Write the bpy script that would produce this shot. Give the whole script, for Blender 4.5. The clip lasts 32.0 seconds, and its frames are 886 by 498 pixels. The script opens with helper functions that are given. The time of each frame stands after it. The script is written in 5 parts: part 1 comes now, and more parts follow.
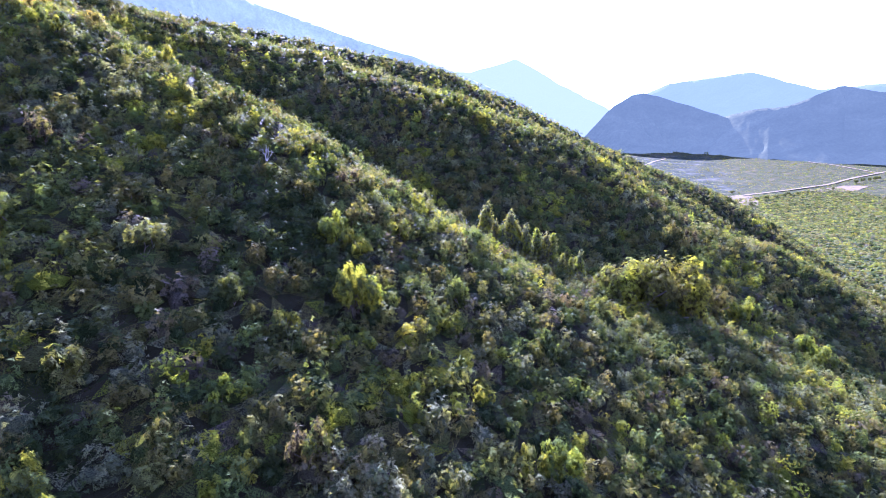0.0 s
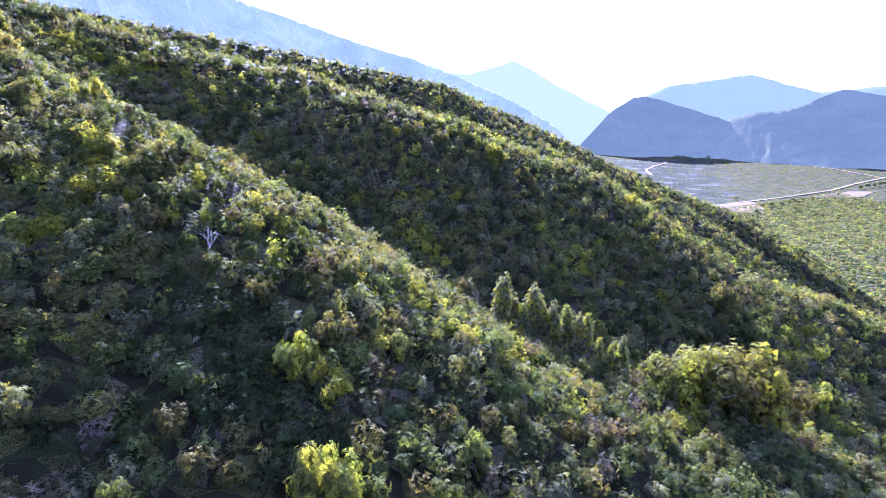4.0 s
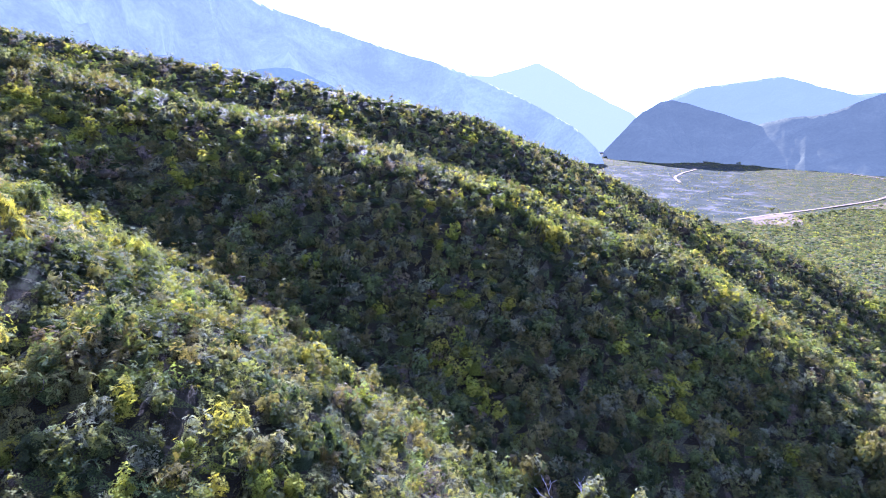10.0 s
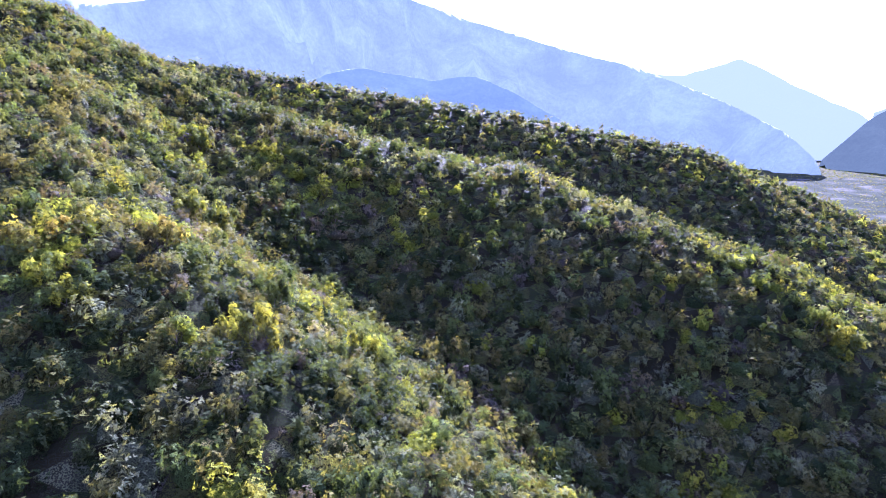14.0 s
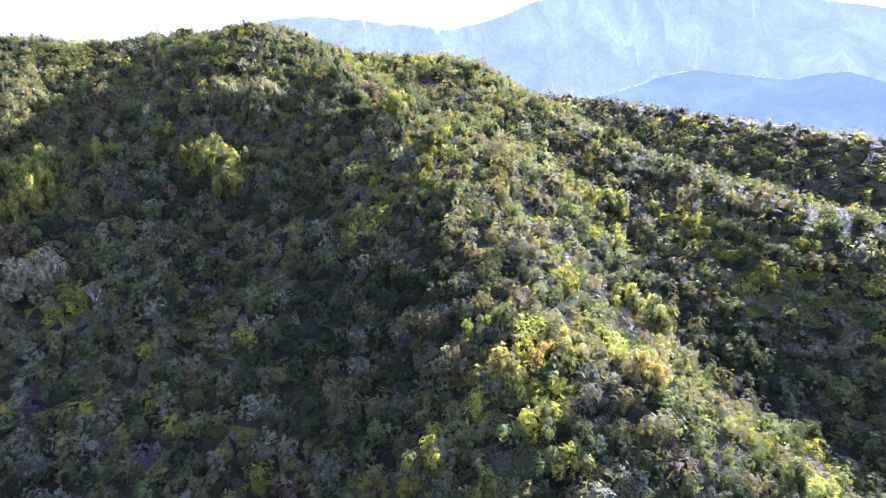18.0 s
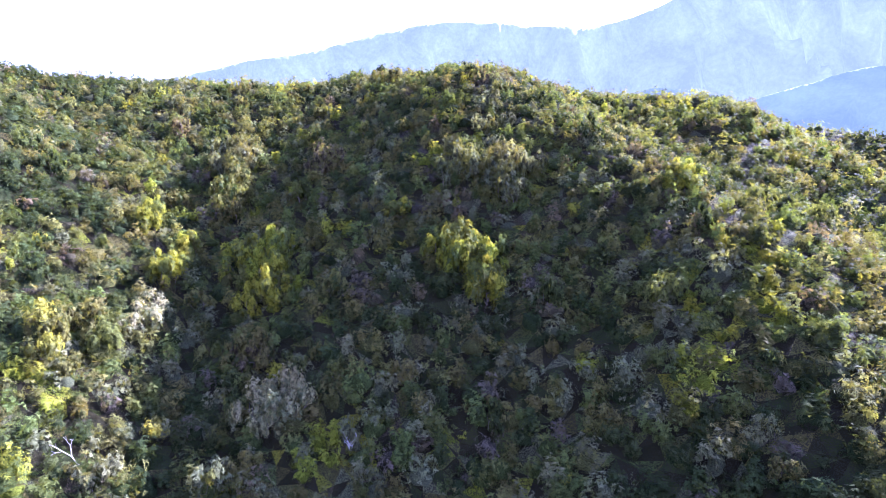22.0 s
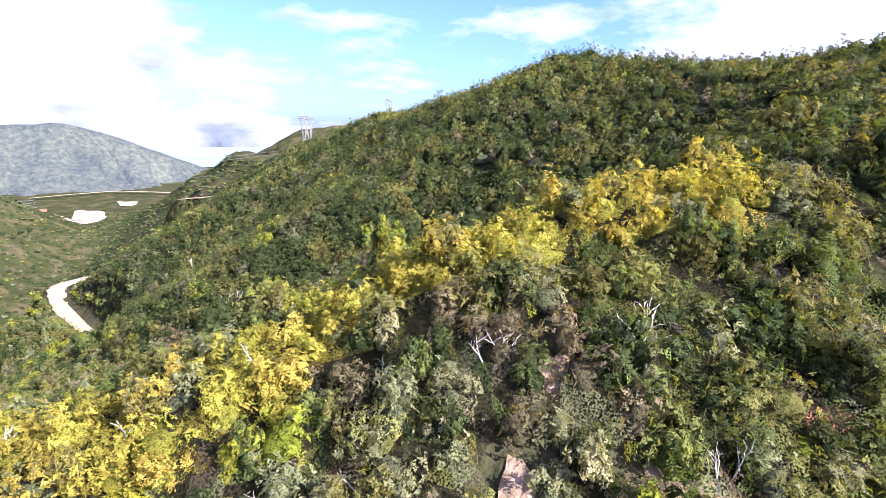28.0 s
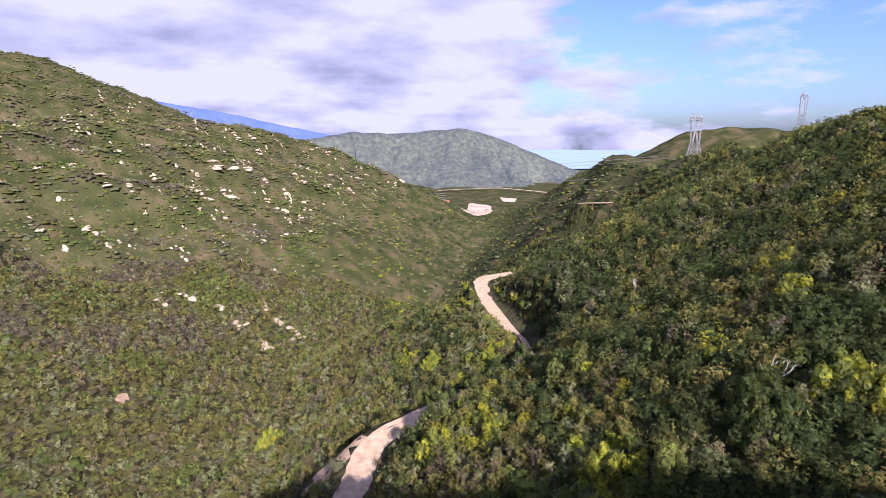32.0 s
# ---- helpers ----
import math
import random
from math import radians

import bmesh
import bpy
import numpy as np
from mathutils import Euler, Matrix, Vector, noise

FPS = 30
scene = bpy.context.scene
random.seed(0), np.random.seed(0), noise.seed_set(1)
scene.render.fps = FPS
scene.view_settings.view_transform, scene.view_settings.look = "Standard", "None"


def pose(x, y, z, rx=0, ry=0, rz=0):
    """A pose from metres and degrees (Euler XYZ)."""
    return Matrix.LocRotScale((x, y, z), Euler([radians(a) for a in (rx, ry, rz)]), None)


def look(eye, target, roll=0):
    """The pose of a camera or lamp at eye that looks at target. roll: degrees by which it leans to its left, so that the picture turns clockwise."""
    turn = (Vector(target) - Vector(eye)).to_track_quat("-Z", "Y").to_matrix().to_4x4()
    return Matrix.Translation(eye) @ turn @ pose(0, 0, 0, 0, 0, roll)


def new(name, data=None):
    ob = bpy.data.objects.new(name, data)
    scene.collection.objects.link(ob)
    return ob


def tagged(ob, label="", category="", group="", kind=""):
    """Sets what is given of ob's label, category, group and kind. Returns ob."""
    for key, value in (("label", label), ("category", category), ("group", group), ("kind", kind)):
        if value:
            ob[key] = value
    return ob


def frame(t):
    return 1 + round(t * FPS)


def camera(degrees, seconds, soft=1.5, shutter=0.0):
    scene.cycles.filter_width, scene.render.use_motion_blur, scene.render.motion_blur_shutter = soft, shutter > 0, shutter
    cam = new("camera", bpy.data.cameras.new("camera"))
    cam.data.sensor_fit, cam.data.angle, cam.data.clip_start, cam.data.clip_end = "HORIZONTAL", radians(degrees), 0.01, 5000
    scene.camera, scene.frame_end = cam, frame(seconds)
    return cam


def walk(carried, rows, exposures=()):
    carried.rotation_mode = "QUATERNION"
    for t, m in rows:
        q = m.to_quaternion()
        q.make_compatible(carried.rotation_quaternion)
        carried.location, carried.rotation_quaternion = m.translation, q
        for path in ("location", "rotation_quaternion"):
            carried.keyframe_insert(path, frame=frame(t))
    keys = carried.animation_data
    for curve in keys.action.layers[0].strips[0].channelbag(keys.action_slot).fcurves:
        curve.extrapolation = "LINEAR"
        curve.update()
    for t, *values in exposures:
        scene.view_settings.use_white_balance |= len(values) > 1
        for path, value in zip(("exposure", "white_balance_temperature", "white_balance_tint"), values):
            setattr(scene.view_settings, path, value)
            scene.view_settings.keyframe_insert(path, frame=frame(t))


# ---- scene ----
cam = camera(78.3, 32.0, soft=0.55)
UNIT = 0.6        # metres to one unit of the plan in which the land below is drawn
METRES, EYE, TILT, LEAN, TURN = 260.0 * UNIT, 78.0 * UNIT, -11.5, 0.1, 0.0
ROWS = [
    (0.0, 0.0, 0.0, 0.0, 0.0, 0.0, -0.0),
    (0.5, -0.0001, 0.0122, 0.0055, -0.05, -0.01, 0.01),
    (1.0, -0.0004, 0.0245, 0.0116, -0.07, 0.01, 0.02),
    (1.5, -0.0009, 0.0367, 0.0184, -0.12, 0.03, 0.05),
    (2.0, -0.0017, 0.0489, 0.0254, -0.16, 0.08, 0.05),
    (2.5, -0.0023, 0.0606, 0.0325, -0.18, 0.08, 0.03),
    (3.0, -0.0032, 0.0724, 0.0398, -0.18, 0.11, -0.01),
    (3.5, -0.004, 0.0838, 0.0473, -0.17, 0.1, -0.01),
    (5.5, -0.0089, 0.1281, 0.0777, -0.22, 0.1, -0.03),
    (6.0, -0.0103, 0.1381, 0.0846, -0.22, 0.1, -0.02),
    (6.5, -0.0116, 0.1478, 0.0917, -0.24, 0.11, -0.06),
    (7.0, -0.0131, 0.1573, 0.0988, -0.21, 0.09, -0.09),
    (7.5, -0.0144, 0.1665, 0.1059, -0.21, 0.09, -0.07),
    (8.0, -0.0157, 0.1752, 0.1131, -0.18, 0.08, -0.1),
    (8.5, -0.0177, 0.184, 0.1199, -0.18, 0.11, -0.14),
    (9.0, -0.0203, 0.1928, 0.1268, 0.0, 0.11, -0.18),
    (9.5, -0.0227, 0.2014, 0.1339, 0.49, 0.11, -0.32),
    (10.0, -0.0252, 0.2092, 0.1408, 1.87, 0.13, -0.58),
    (10.5, -0.0291, 0.2164, 0.1475, 3.06, 0.16, -0.87),
    (11.0, -0.0343, 0.2235, 0.1546, 4.59, 0.16, -1.22),
    (11.5, -0.0406, 0.2303, 0.1616, 6.14, 0.13, -1.55),
    (12.0, -0.0471, 0.2362, 0.1682, 8.04, 0.1, -1.98),
    (12.5, -0.0534, 0.2413, 0.1746, 10.22, 0.07, -2.44),
    (13.0, -0.0607, 0.244, 0.1804, 12.67, 0.01, -2.91),
    (13.5, -0.0679, 0.2453, 0.1859, 15.76, -0.15, -3.57),
    (14.0, -0.0768, 0.2462, 0.1918, 19.37, -0.4, -4.29),
    (14.5, -0.0868, 0.2468, 0.1975, 23.21, -0.67, -5.07),
    (16.5, -0.1362, 0.25, 0.2201, 36.71, -2.03, -7.57),
    (17.0, -0.1514, 0.249, 0.2257, 41.77, -2.71, -8.42),
    (17.5, -0.1674, 0.2475, 0.2316, 46.65, -3.44, -9.13),
    (18.0, -0.1834, 0.2453, 0.237, 50.32, -4.01, -9.6),
    (18.5, -0.1998, 0.2426, 0.2425, 52.87, -4.43, -9.98),
    (19.0, -0.2159, 0.2391, 0.2478, 55.32, -4.84, -10.26),
    (19.5, -0.2319, 0.2342, 0.2535, 57.81, -5.3, -10.53),
    (20.0, -0.248, 0.2288, 0.2588, 59.87, -5.67, -10.76),
    (20.5, -0.2643, 0.2237, 0.2638, 61.06, -5.89, -10.86),
    (21.0, -0.2807, 0.2179, 0.2686, 61.82, -6.04, -10.95),
    (21.5, -0.2971, 0.2123, 0.2729, 62.5, -6.15, -10.99),
    (22.0, -0.3139, 0.2067, 0.2776, 62.99, -6.3, -11.0),
    (22.5, -0.3312, 0.2006, 0.2812, 63.32, -6.39, -11.04),
    (23.0, -0.3494, 0.194, 0.2836, 63.58, -6.47, -11.05),
    (23.5, -0.3683, 0.1876, 0.2832, 63.64, -6.45, -11.06),
    (24.0, -0.3874, 0.1821, 0.2823, 63.77, -6.51, -11.07),
    (24.5, -0.4057, 0.1758, 0.2807, 64.24, -6.63, -11.08),
    (26.5, -0.4799, 0.1389, 0.2694, 93.29, -12.4, -12.02),
    (27.0, -0.4946, 0.1235, 0.2653, 109.01, -15.49, -11.38),
    (27.5, -0.5058, 0.107, 0.2613, 123.62, -18.16, -10.0),
    (28.0, -0.5124, 0.089, 0.257, 134.93, -19.86, -8.55),
    (28.5, -0.5146, 0.0697, 0.253, 146.15, -21.34, -6.76),
    (29.0, -0.5134, 0.05, 0.2494, 155.24, -22.28, -5.1),
    (29.5, -0.5091, 0.0307, 0.246, 161.86, -22.77, -3.83),
    (30.0, -0.502, 0.0121, 0.2421, 166.81, -23.01, -2.82),
    (30.5, -0.4931, -0.006, 0.2382, 168.63, -23.03, -2.47),
    (31.0, -0.4829, -0.0232, 0.2348, 169.53, -23.02, -2.26),
    (31.5, -0.4726, -0.0393, 0.2313, 170.09, -22.99, -2.11),
    (32.0, -0.4624, -0.0548, 0.2281, 170.43, -22.96, -2.04),
]
walk(cam, [(t, pose(0, 0, EYE, TILT, LEAN, TURN) @ pose(METRES * x, METRES * y, METRES * z, 90 + pitch, roll, yaw)) for t, x, y, z, yaw, pitch, roll in ROWS],
     exposures=[(0, 3.55, 4450, 45), (8, 3.55, 4450, 45), (13, 3.35, 4500, 46), (17, 3.75, 4650, 48), (21, 3.75, 4650, 47), (24, 3.75, 4650, 45), (27, 3.3, 5150, 28), (28, 2.85, 5500, 26), (29, 2.55, 5650, 26), (30, 2.2, 5800, 30), (32, 2.2, 5700, 31)])

# ---- world, sun ----
SUN_AZ, SUN_EL = -10.0, 30.0        # degrees right of +y, degrees up
world = bpy.data.worlds.new("sky")
scene.world = world
world.use_nodes = True
wt = world.node_tree
wt.nodes.clear()


def wnode(kind, **values):
    n = wt.nodes.new(kind)
    for k, v in values.items():
        n.inputs[k].default_value = v
    return n


sky = wt.nodes.new("ShaderNodeTexSky")
sky.sky_type = "NISHITA"
sky.sun_disc = False
sky.sun_elevation = radians(SUN_EL)
sky.sun_rotation = radians(SUN_AZ)
sky.altitude = 500
sky.dust_density = 2.5
coords = wt.nodes.new("ShaderNodeTexCoord")
# cloud sheet overhead, seen in perspective towards the horizon
way = wt.nodes.new("ShaderNodeSeparateXYZ")
wt.links.new(coords.outputs["Generated"], way.inputs["Vector"])
height = wt.nodes.new("ShaderNodeMath")
height.operation = "MAXIMUM"
height.inputs[1].default_value = 0.0
wt.links.new(way.outputs["Z"], height.inputs[0])
lifted = wt.nodes.new("ShaderNodeMath")
lifted.operation = "ADD"
lifted.inputs[1].default_value = 0.30
wt.links.new(height.outputs["Value"], lifted.inputs[0])
mapping = wt.nodes.new("ShaderNodeCombineXYZ")
for axis in "XY":
    share = wt.nodes.new("ShaderNodeMath")
    share.operation = "DIVIDE"
    wt.links.new(way.outputs[axis], share.inputs[0])
    wt.links.new(lifted.outputs["Value"], share.inputs[1])
    wt.links.new(share.outputs["Value"], mapping.inputs[axis])
tall = wt.nodes.new("ShaderNodeMath")
tall.operation = "MULTIPLY"
tall.inputs[1].default_value = 4.0
wt.links.new(way.outputs["Z"], tall.inputs[0])
wt.links.new(tall.outputs["Value"], mapping.inputs["Z"])
cloud_noise = wnode("ShaderNodeTexNoise", Scale=1.9, Detail=9.0, Roughness=0.58)
wt.links.new(mapping.outputs["Vector"], cloud_noise.inputs["Vector"])
cover = wt.nodes.new("ShaderNodeValToRGB")
cover.color_ramp.elements[0].position, cover.color_ramp.elements[0].color = 0.46, (0, 0, 0, 1)
cover.color_ramp.elements[1].position, cover.color_ramp.elements[1].color = 0.60, (1, 1, 1, 1)
# the one wide break in the cloud, towards the south-west
clear = wt.nodes.new("ShaderNodeVectorMath")
clear.operation = "DOT_PRODUCT"
wt.links.new(coords.outputs["Generated"], clear.inputs[0])
clear.inputs[1].default_value = (-0.66, -0.70, 0.27)
gap = wnode("ShaderNodeMapRange")
gap.inputs["From Min"].default_value, gap.inputs["From Max"].default_value = 0.86, 0.99
gap.inputs["To Min"].default_value, gap.inputs["To Max"].default_value = 0.24, -0.10
wt.links.new(clear.outputs["Value"], gap.inputs["Value"])
amount = wt.nodes.new("ShaderNodeMath")
amount.operation = "ADD"
wt.links.new(cloud_noise.outputs["Fac"], amount.inputs[0])
# unseen overhead cloud thinned, to lower the fill light on the slopes
overhead = wnode("ShaderNodeMapRange")
overhead.inputs["From Min"].default_value, overhead.inputs["From Max"].default_value = 0.28, 0.62
overhead.inputs["To Min"].default_value, overhead.inputs["To Max"].default_value = 0.0, -0.20
wt.links.new(way.outputs["Z"], overhead.inputs["Value"])
both_gaps = wt.nodes.new("ShaderNodeMath")
both_gaps.operation = "ADD"
wt.links.new(gap.outputs["Result"], both_gaps.inputs[0])
wt.links.new(overhead.outputs["Result"], both_gaps.inputs[1])
wt.links.new(both_gaps.outputs["Value"], amount.inputs[1])
wt.links.new(amount.outputs["Value"], cover.inputs["Fac"])
shade_noise = wnode("ShaderNodeTexNoise", Scale=2.2, Detail=7.0, Roughness=0.52)
wt.links.new(mapping.outputs["Vector"], shade_noise.inputs["Vector"])
cloud_colour = wt.nodes.new("ShaderNodeValToRGB")
cloud_colour.color_ramp.elements[0].position, cloud_colour.color_ramp.elements[0].color = 0.32, (12.0, 12.6, 17.0, 1)
cloud_colour.color_ramp.elements[1].position, cloud_colour.color_ramp.elements[1].color = 0.56, (23.0, 23.3, 26.5, 1)
toward = wt.nodes.new("ShaderNodeVectorMath")
toward.operation = "DOT_PRODUCT"
wt.links.new(coords.outputs["Generated"], toward.inputs[0])
se, ae = radians(SUN_EL), radians(SUN_AZ)
toward.inputs[1].default_value = (math.sin(ae) * math.cos(se), math.cos(ae) * math.cos(se), math.sin(se))
thin_cloud = wnode("ShaderNodeMapRange")
thin_cloud.inputs["From Min"].default_value, thin_cloud.inputs["From Max"].default_value = -0.55, 0.1
thin_cloud.inputs["To Min"].default_value, thin_cloud.inputs["To Max"].default_value = 0.0, 0.25
wt.links.new(toward.outputs["Value"], thin_cloud.inputs["Value"])
bright = wt.nodes.new("ShaderNodeMath")
bright.operation = "ADD"
wt.links.new(shade_noise.outputs["Fac"], bright.inputs[0])
wt.links.new(thin_cloud.outputs["Result"], bright.inputs[1])
wt.links.new(bright.outputs["Value"], cloud_colour.inputs["Fac"])
glow = wnode("ShaderNodeMapRange")
glow.inputs["From Min"].default_value, glow.inputs["From Max"].default_value = -0.1, 1.0
glow.inputs["To Min"].default_value, glow.inputs["To Max"].default_value = 1.0, 2.3
wt.links.new(toward.outputs["Value"], glow.inputs["Value"])
lit_cloud = wt.nodes.new("ShaderNodeVectorMath")
lit_cloud.operation = "SCALE"
wt.links.new(cloud_colour.outputs["Color"], lit_cloud.inputs[0])
wt.links.new(glow.outputs["Result"], lit_cloud.inputs["Scale"])
# cloud towards the sun is tinted blue, to cool the light in shade
tint = wnode("ShaderNodeMapRange")
tint.data_type = "FLOAT_VECTOR"
tint.inputs[7].default_value, tint.inputs[8].default_value = (-0.1, -0.1, -0.1), (0.7, 0.7, 0.7)
tint.inputs[9].default_value, tint.inputs[10].default_value = (1, 1, 1), (0.72, 0.77, 1.0)
wt.links.new(toward.outputs["Value"], tint.inputs[6])
blue_cloud = wt.nodes.new("ShaderNodeVectorMath")
blue_cloud.operation = "MULTIPLY"
wt.links.new(lit_cloud.outputs["Vector"], blue_cloud.inputs[0])
wt.links.new(tint.outputs["Vector"], blue_cloud.inputs[1])
mix = wt.nodes.new("ShaderNodeMix")
mix.data_type = "RGBA"
wt.links.new(cover.outputs["Color"], mix.inputs["Factor"])
clear_air = wt.nodes.new("ShaderNodeVectorMath")
clear_air.operation = "MULTIPLY"
clear_air.inputs[1].default_value = (3.6, 4.3, 5.4)
wt.links.new(sky.outputs["Color"], clear_air.inputs[0])
wt.links.new(clear_air.outputs["Vector"], mix.inputs["A"])
wt.links.new(blue_cloud.outputs["Vector"], mix.inputs["B"])
back = wnode("ShaderNodeBackground", Strength=0.0080)
wt.links.new(mix.outputs["Result"], back.inputs["Color"])
out = wt.nodes.new("ShaderNodeOutputWorld")
wt.links.new(back.outputs["Background"], out.inputs["Surface"])

sun = new("sun", bpy.data.lights.new("sun", "SUN"))
sun.data.energy, sun.data.angle, sun.data.color = 4.5, radians(0.6), (1.0, 0.89, 0.70)
ce = math.cos(radians(SUN_EL))
sun_dir = Vector((math.sin(radians(SUN_AZ)) * ce, math.cos(radians(SUN_AZ)) * ce, math.sin(radians(SUN_EL))))
sun.matrix_world = look(sun_dir * 900, (0, 0, 0))

# ---- materials ----


def material(name):
    m = bpy.data.materials.new(name)
    m.use_nodes = True
    m.node_tree.nodes.clear()
    return m, m.node_tree.nodes, m.node_tree.links


def plan_place(n, l):
    """The place of a point in units of the plan, for textures of real-world size."""
    geo, scaled = n.new("ShaderNodeNewGeometry"), n.new("ShaderNodeVectorMath")
    scaled.operation = "SCALE"
    scaled.inputs["Scale"].default_value = 1 / UNIT
    l.new(geo.outputs["Position"], scaled.inputs[0])
    return scaled.outputs["Vector"]


def ramp(nodes, stops, constant=False):
    r = nodes.new("ShaderNodeValToRGB")
    cr = r.color_ramp
    if constant:
        cr.interpolation = "CONSTANT"
    while len(cr.elements) < len(stops):
        cr.elements.new(0.5)
    for e, (p, c) in zip(cr.elements, stops):
        e.position, e.color = p, (*c, 1)
    return r


# species along the tint axis: one slot each
SPECIES = ["dark", "olive", "mid", "bright", "sage", "dry", "blossom", "cream", "grey", "red", "twig"]
# twig, the last, is darkened to read as shade in the gaps
LEAF_COLOURS = [(0.041, 0.055, 0.021), (0.106, 0.106, 0.034), (0.084, 0.105, 0.031), (0.168, 0.186, 0.022), (0.118, 0.128, 0.070),
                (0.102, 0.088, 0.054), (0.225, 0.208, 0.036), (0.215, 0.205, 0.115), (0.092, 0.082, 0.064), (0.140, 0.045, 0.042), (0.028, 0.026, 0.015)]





def slot(kind):
    return (SPECIES.index(kind) + 0.5) / len(SPECIES)


def leaf_material(name, from_object, grain=8.0):
    m, n, l = material(name)
    colours = ramp(n, [(i / len(SPECIES), c) for i, c in enumerate(LEAF_COLOURS)], True)
    att = n.new("ShaderNodeAttribute")
    att.attribute_name = "leaf"
    parts = n.new("ShaderNodeSeparateXYZ")
    l.new(att.outputs["Vector"], parts.inputs["Vector"])
    l.new(parts.outputs["X"], colours.inputs["Fac"])
    hsv = n.new("ShaderNodeHueSaturation")
    l.new(colours.outputs["Color"], hsv.inputs["Color"])
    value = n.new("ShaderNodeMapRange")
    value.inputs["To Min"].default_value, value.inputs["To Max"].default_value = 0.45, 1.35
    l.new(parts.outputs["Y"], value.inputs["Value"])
    hue = n.new("ShaderNodeMapRange")
    hue.inputs["To Min"].default_value, hue.inputs["To Max"].default_value = 0.475, 0.515
    if from_object:
        info = n.new("ShaderNodeObjectInfo")
        l.new(info.outputs["Random"], hue.inputs["Value"])
    else:
        l.new(parts.outputs["Z"], hue.inputs["Value"])
    l.new(value.outputs["Result"], hsv.inputs["Value"])
    l.new(hue.outputs["Result"], hsv.inputs["Hue"])
    # single leaves within a spray
    here = plan_place(n, l)
    fine = n.new("ShaderNodeTexNoise")
    fine.inputs["Scale"].default_value, fine.inputs["Detail"].default_value, fine.inputs["Roughness"].default_value = grain, 2.0, 0.6
    l.new(here, fine.inputs["Vector"])
    mottle = ramp(n, [(0.36, (0.36, 0.36, 0.36)), (0.50, (0.95, 0.95, 0.95)), (0.66, (1.3, 1.3, 1.15))])
    l.new(fine.outputs["Fac"], mottle.inputs["Fac"])
    spray = n.new("ShaderNodeMix")
    spray.data_type, spray.blend_type = "RGBA", "MULTIPLY"
    spray.inputs["Factor"].default_value = 1.0
    l.new(hsv.outputs["Color"], spray.inputs["A"])
    l.new(mottle.outputs["Color"], spray.inputs["B"])
    relief = n.new("ShaderNodeBump")
    relief.inputs["Strength"].default_value, relief.inputs["Distance"].default_value = 0.6, 1.2 / grain
    l.new(fine.outputs["Fac"], relief.inputs["Height"])
    bsdf = n.new("ShaderNodeBsdfPrincipled")
    l.new(relief.outputs["Normal"], bsdf.inputs["Normal"])
    bsdf.inputs["Roughness"].default_value = 0.7
    bsdf.inputs["Specular IOR Level"].default_value = 0.03
    l.new(spray.outputs["Result"], bsdf.inputs["Base Color"])
    thin = n.new("ShaderNodeBsdfTranslucent")
    warm = n.new("ShaderNodeMix")
    warm.data_type, warm.blend_type = "RGBA", "MULTIPLY"
    warm.inputs["Factor"].default_value = 1.0
    warm.inputs["B"].default_value = (2.1, 1.9, 0.58, 1)
    l.new(spray.outputs["Result"], warm.inputs["A"])
    l.new(warm.outputs["Result"], thin.inputs["Color"])
    mixer = n.new("ShaderNodeMixShader")
    mixer.inputs["Fac"].default_value = 0.32
    l.new(bsdf.outputs["BSDF"], mixer.inputs[1])
    l.new(thin.outputs["BSDF"], mixer.inputs[2])
    # gaps between the leaves of a spray
    gaps = n.new("ShaderNodeMath")
    gaps.operation = "GREATER_THAN"
    gaps.inputs[1].default_value = 0.49
    l.new(fine.outputs["Fac"], gaps.inputs[0])
    core = n.new("ShaderNodeMath")
    core.operation = "GREATER_THAN"
    core.inputs[1].default_value = 1.5
    l.new(parts.outputs["Z"], core.inputs[0])
    closed = n.new("ShaderNodeMath")
    closed.operation = "MAXIMUM"
    l.new(gaps.outputs["Value"], closed.inputs[0])
    l.new(core.outputs["Value"], closed.inputs[1])
    air = n.new("ShaderNodeBsdfTransparent")
    cut = n.new("ShaderNodeMixShader")
    l.new(closed.outputs["Value"], cut.inputs["Fac"])
    l.new(air.outputs["BSDF"], cut.inputs[1])
    l.new(mixer.outputs["Shader"], cut.inputs[2])
    o = n.new("ShaderNodeOutputMaterial")
    l.new(cut.outputs["Shader"], o.inputs["Surface"])
    return m


LEAVES = leaf_material("leaves", True)
BRUSH = leaf_material("brush_leaves", False)
SLOPE_BRUSH = leaf_material("slope_brush_leaves", False, 5.5)
FAR_BRUSH = leaf_material("far_brush_leaves", False, 3.4)


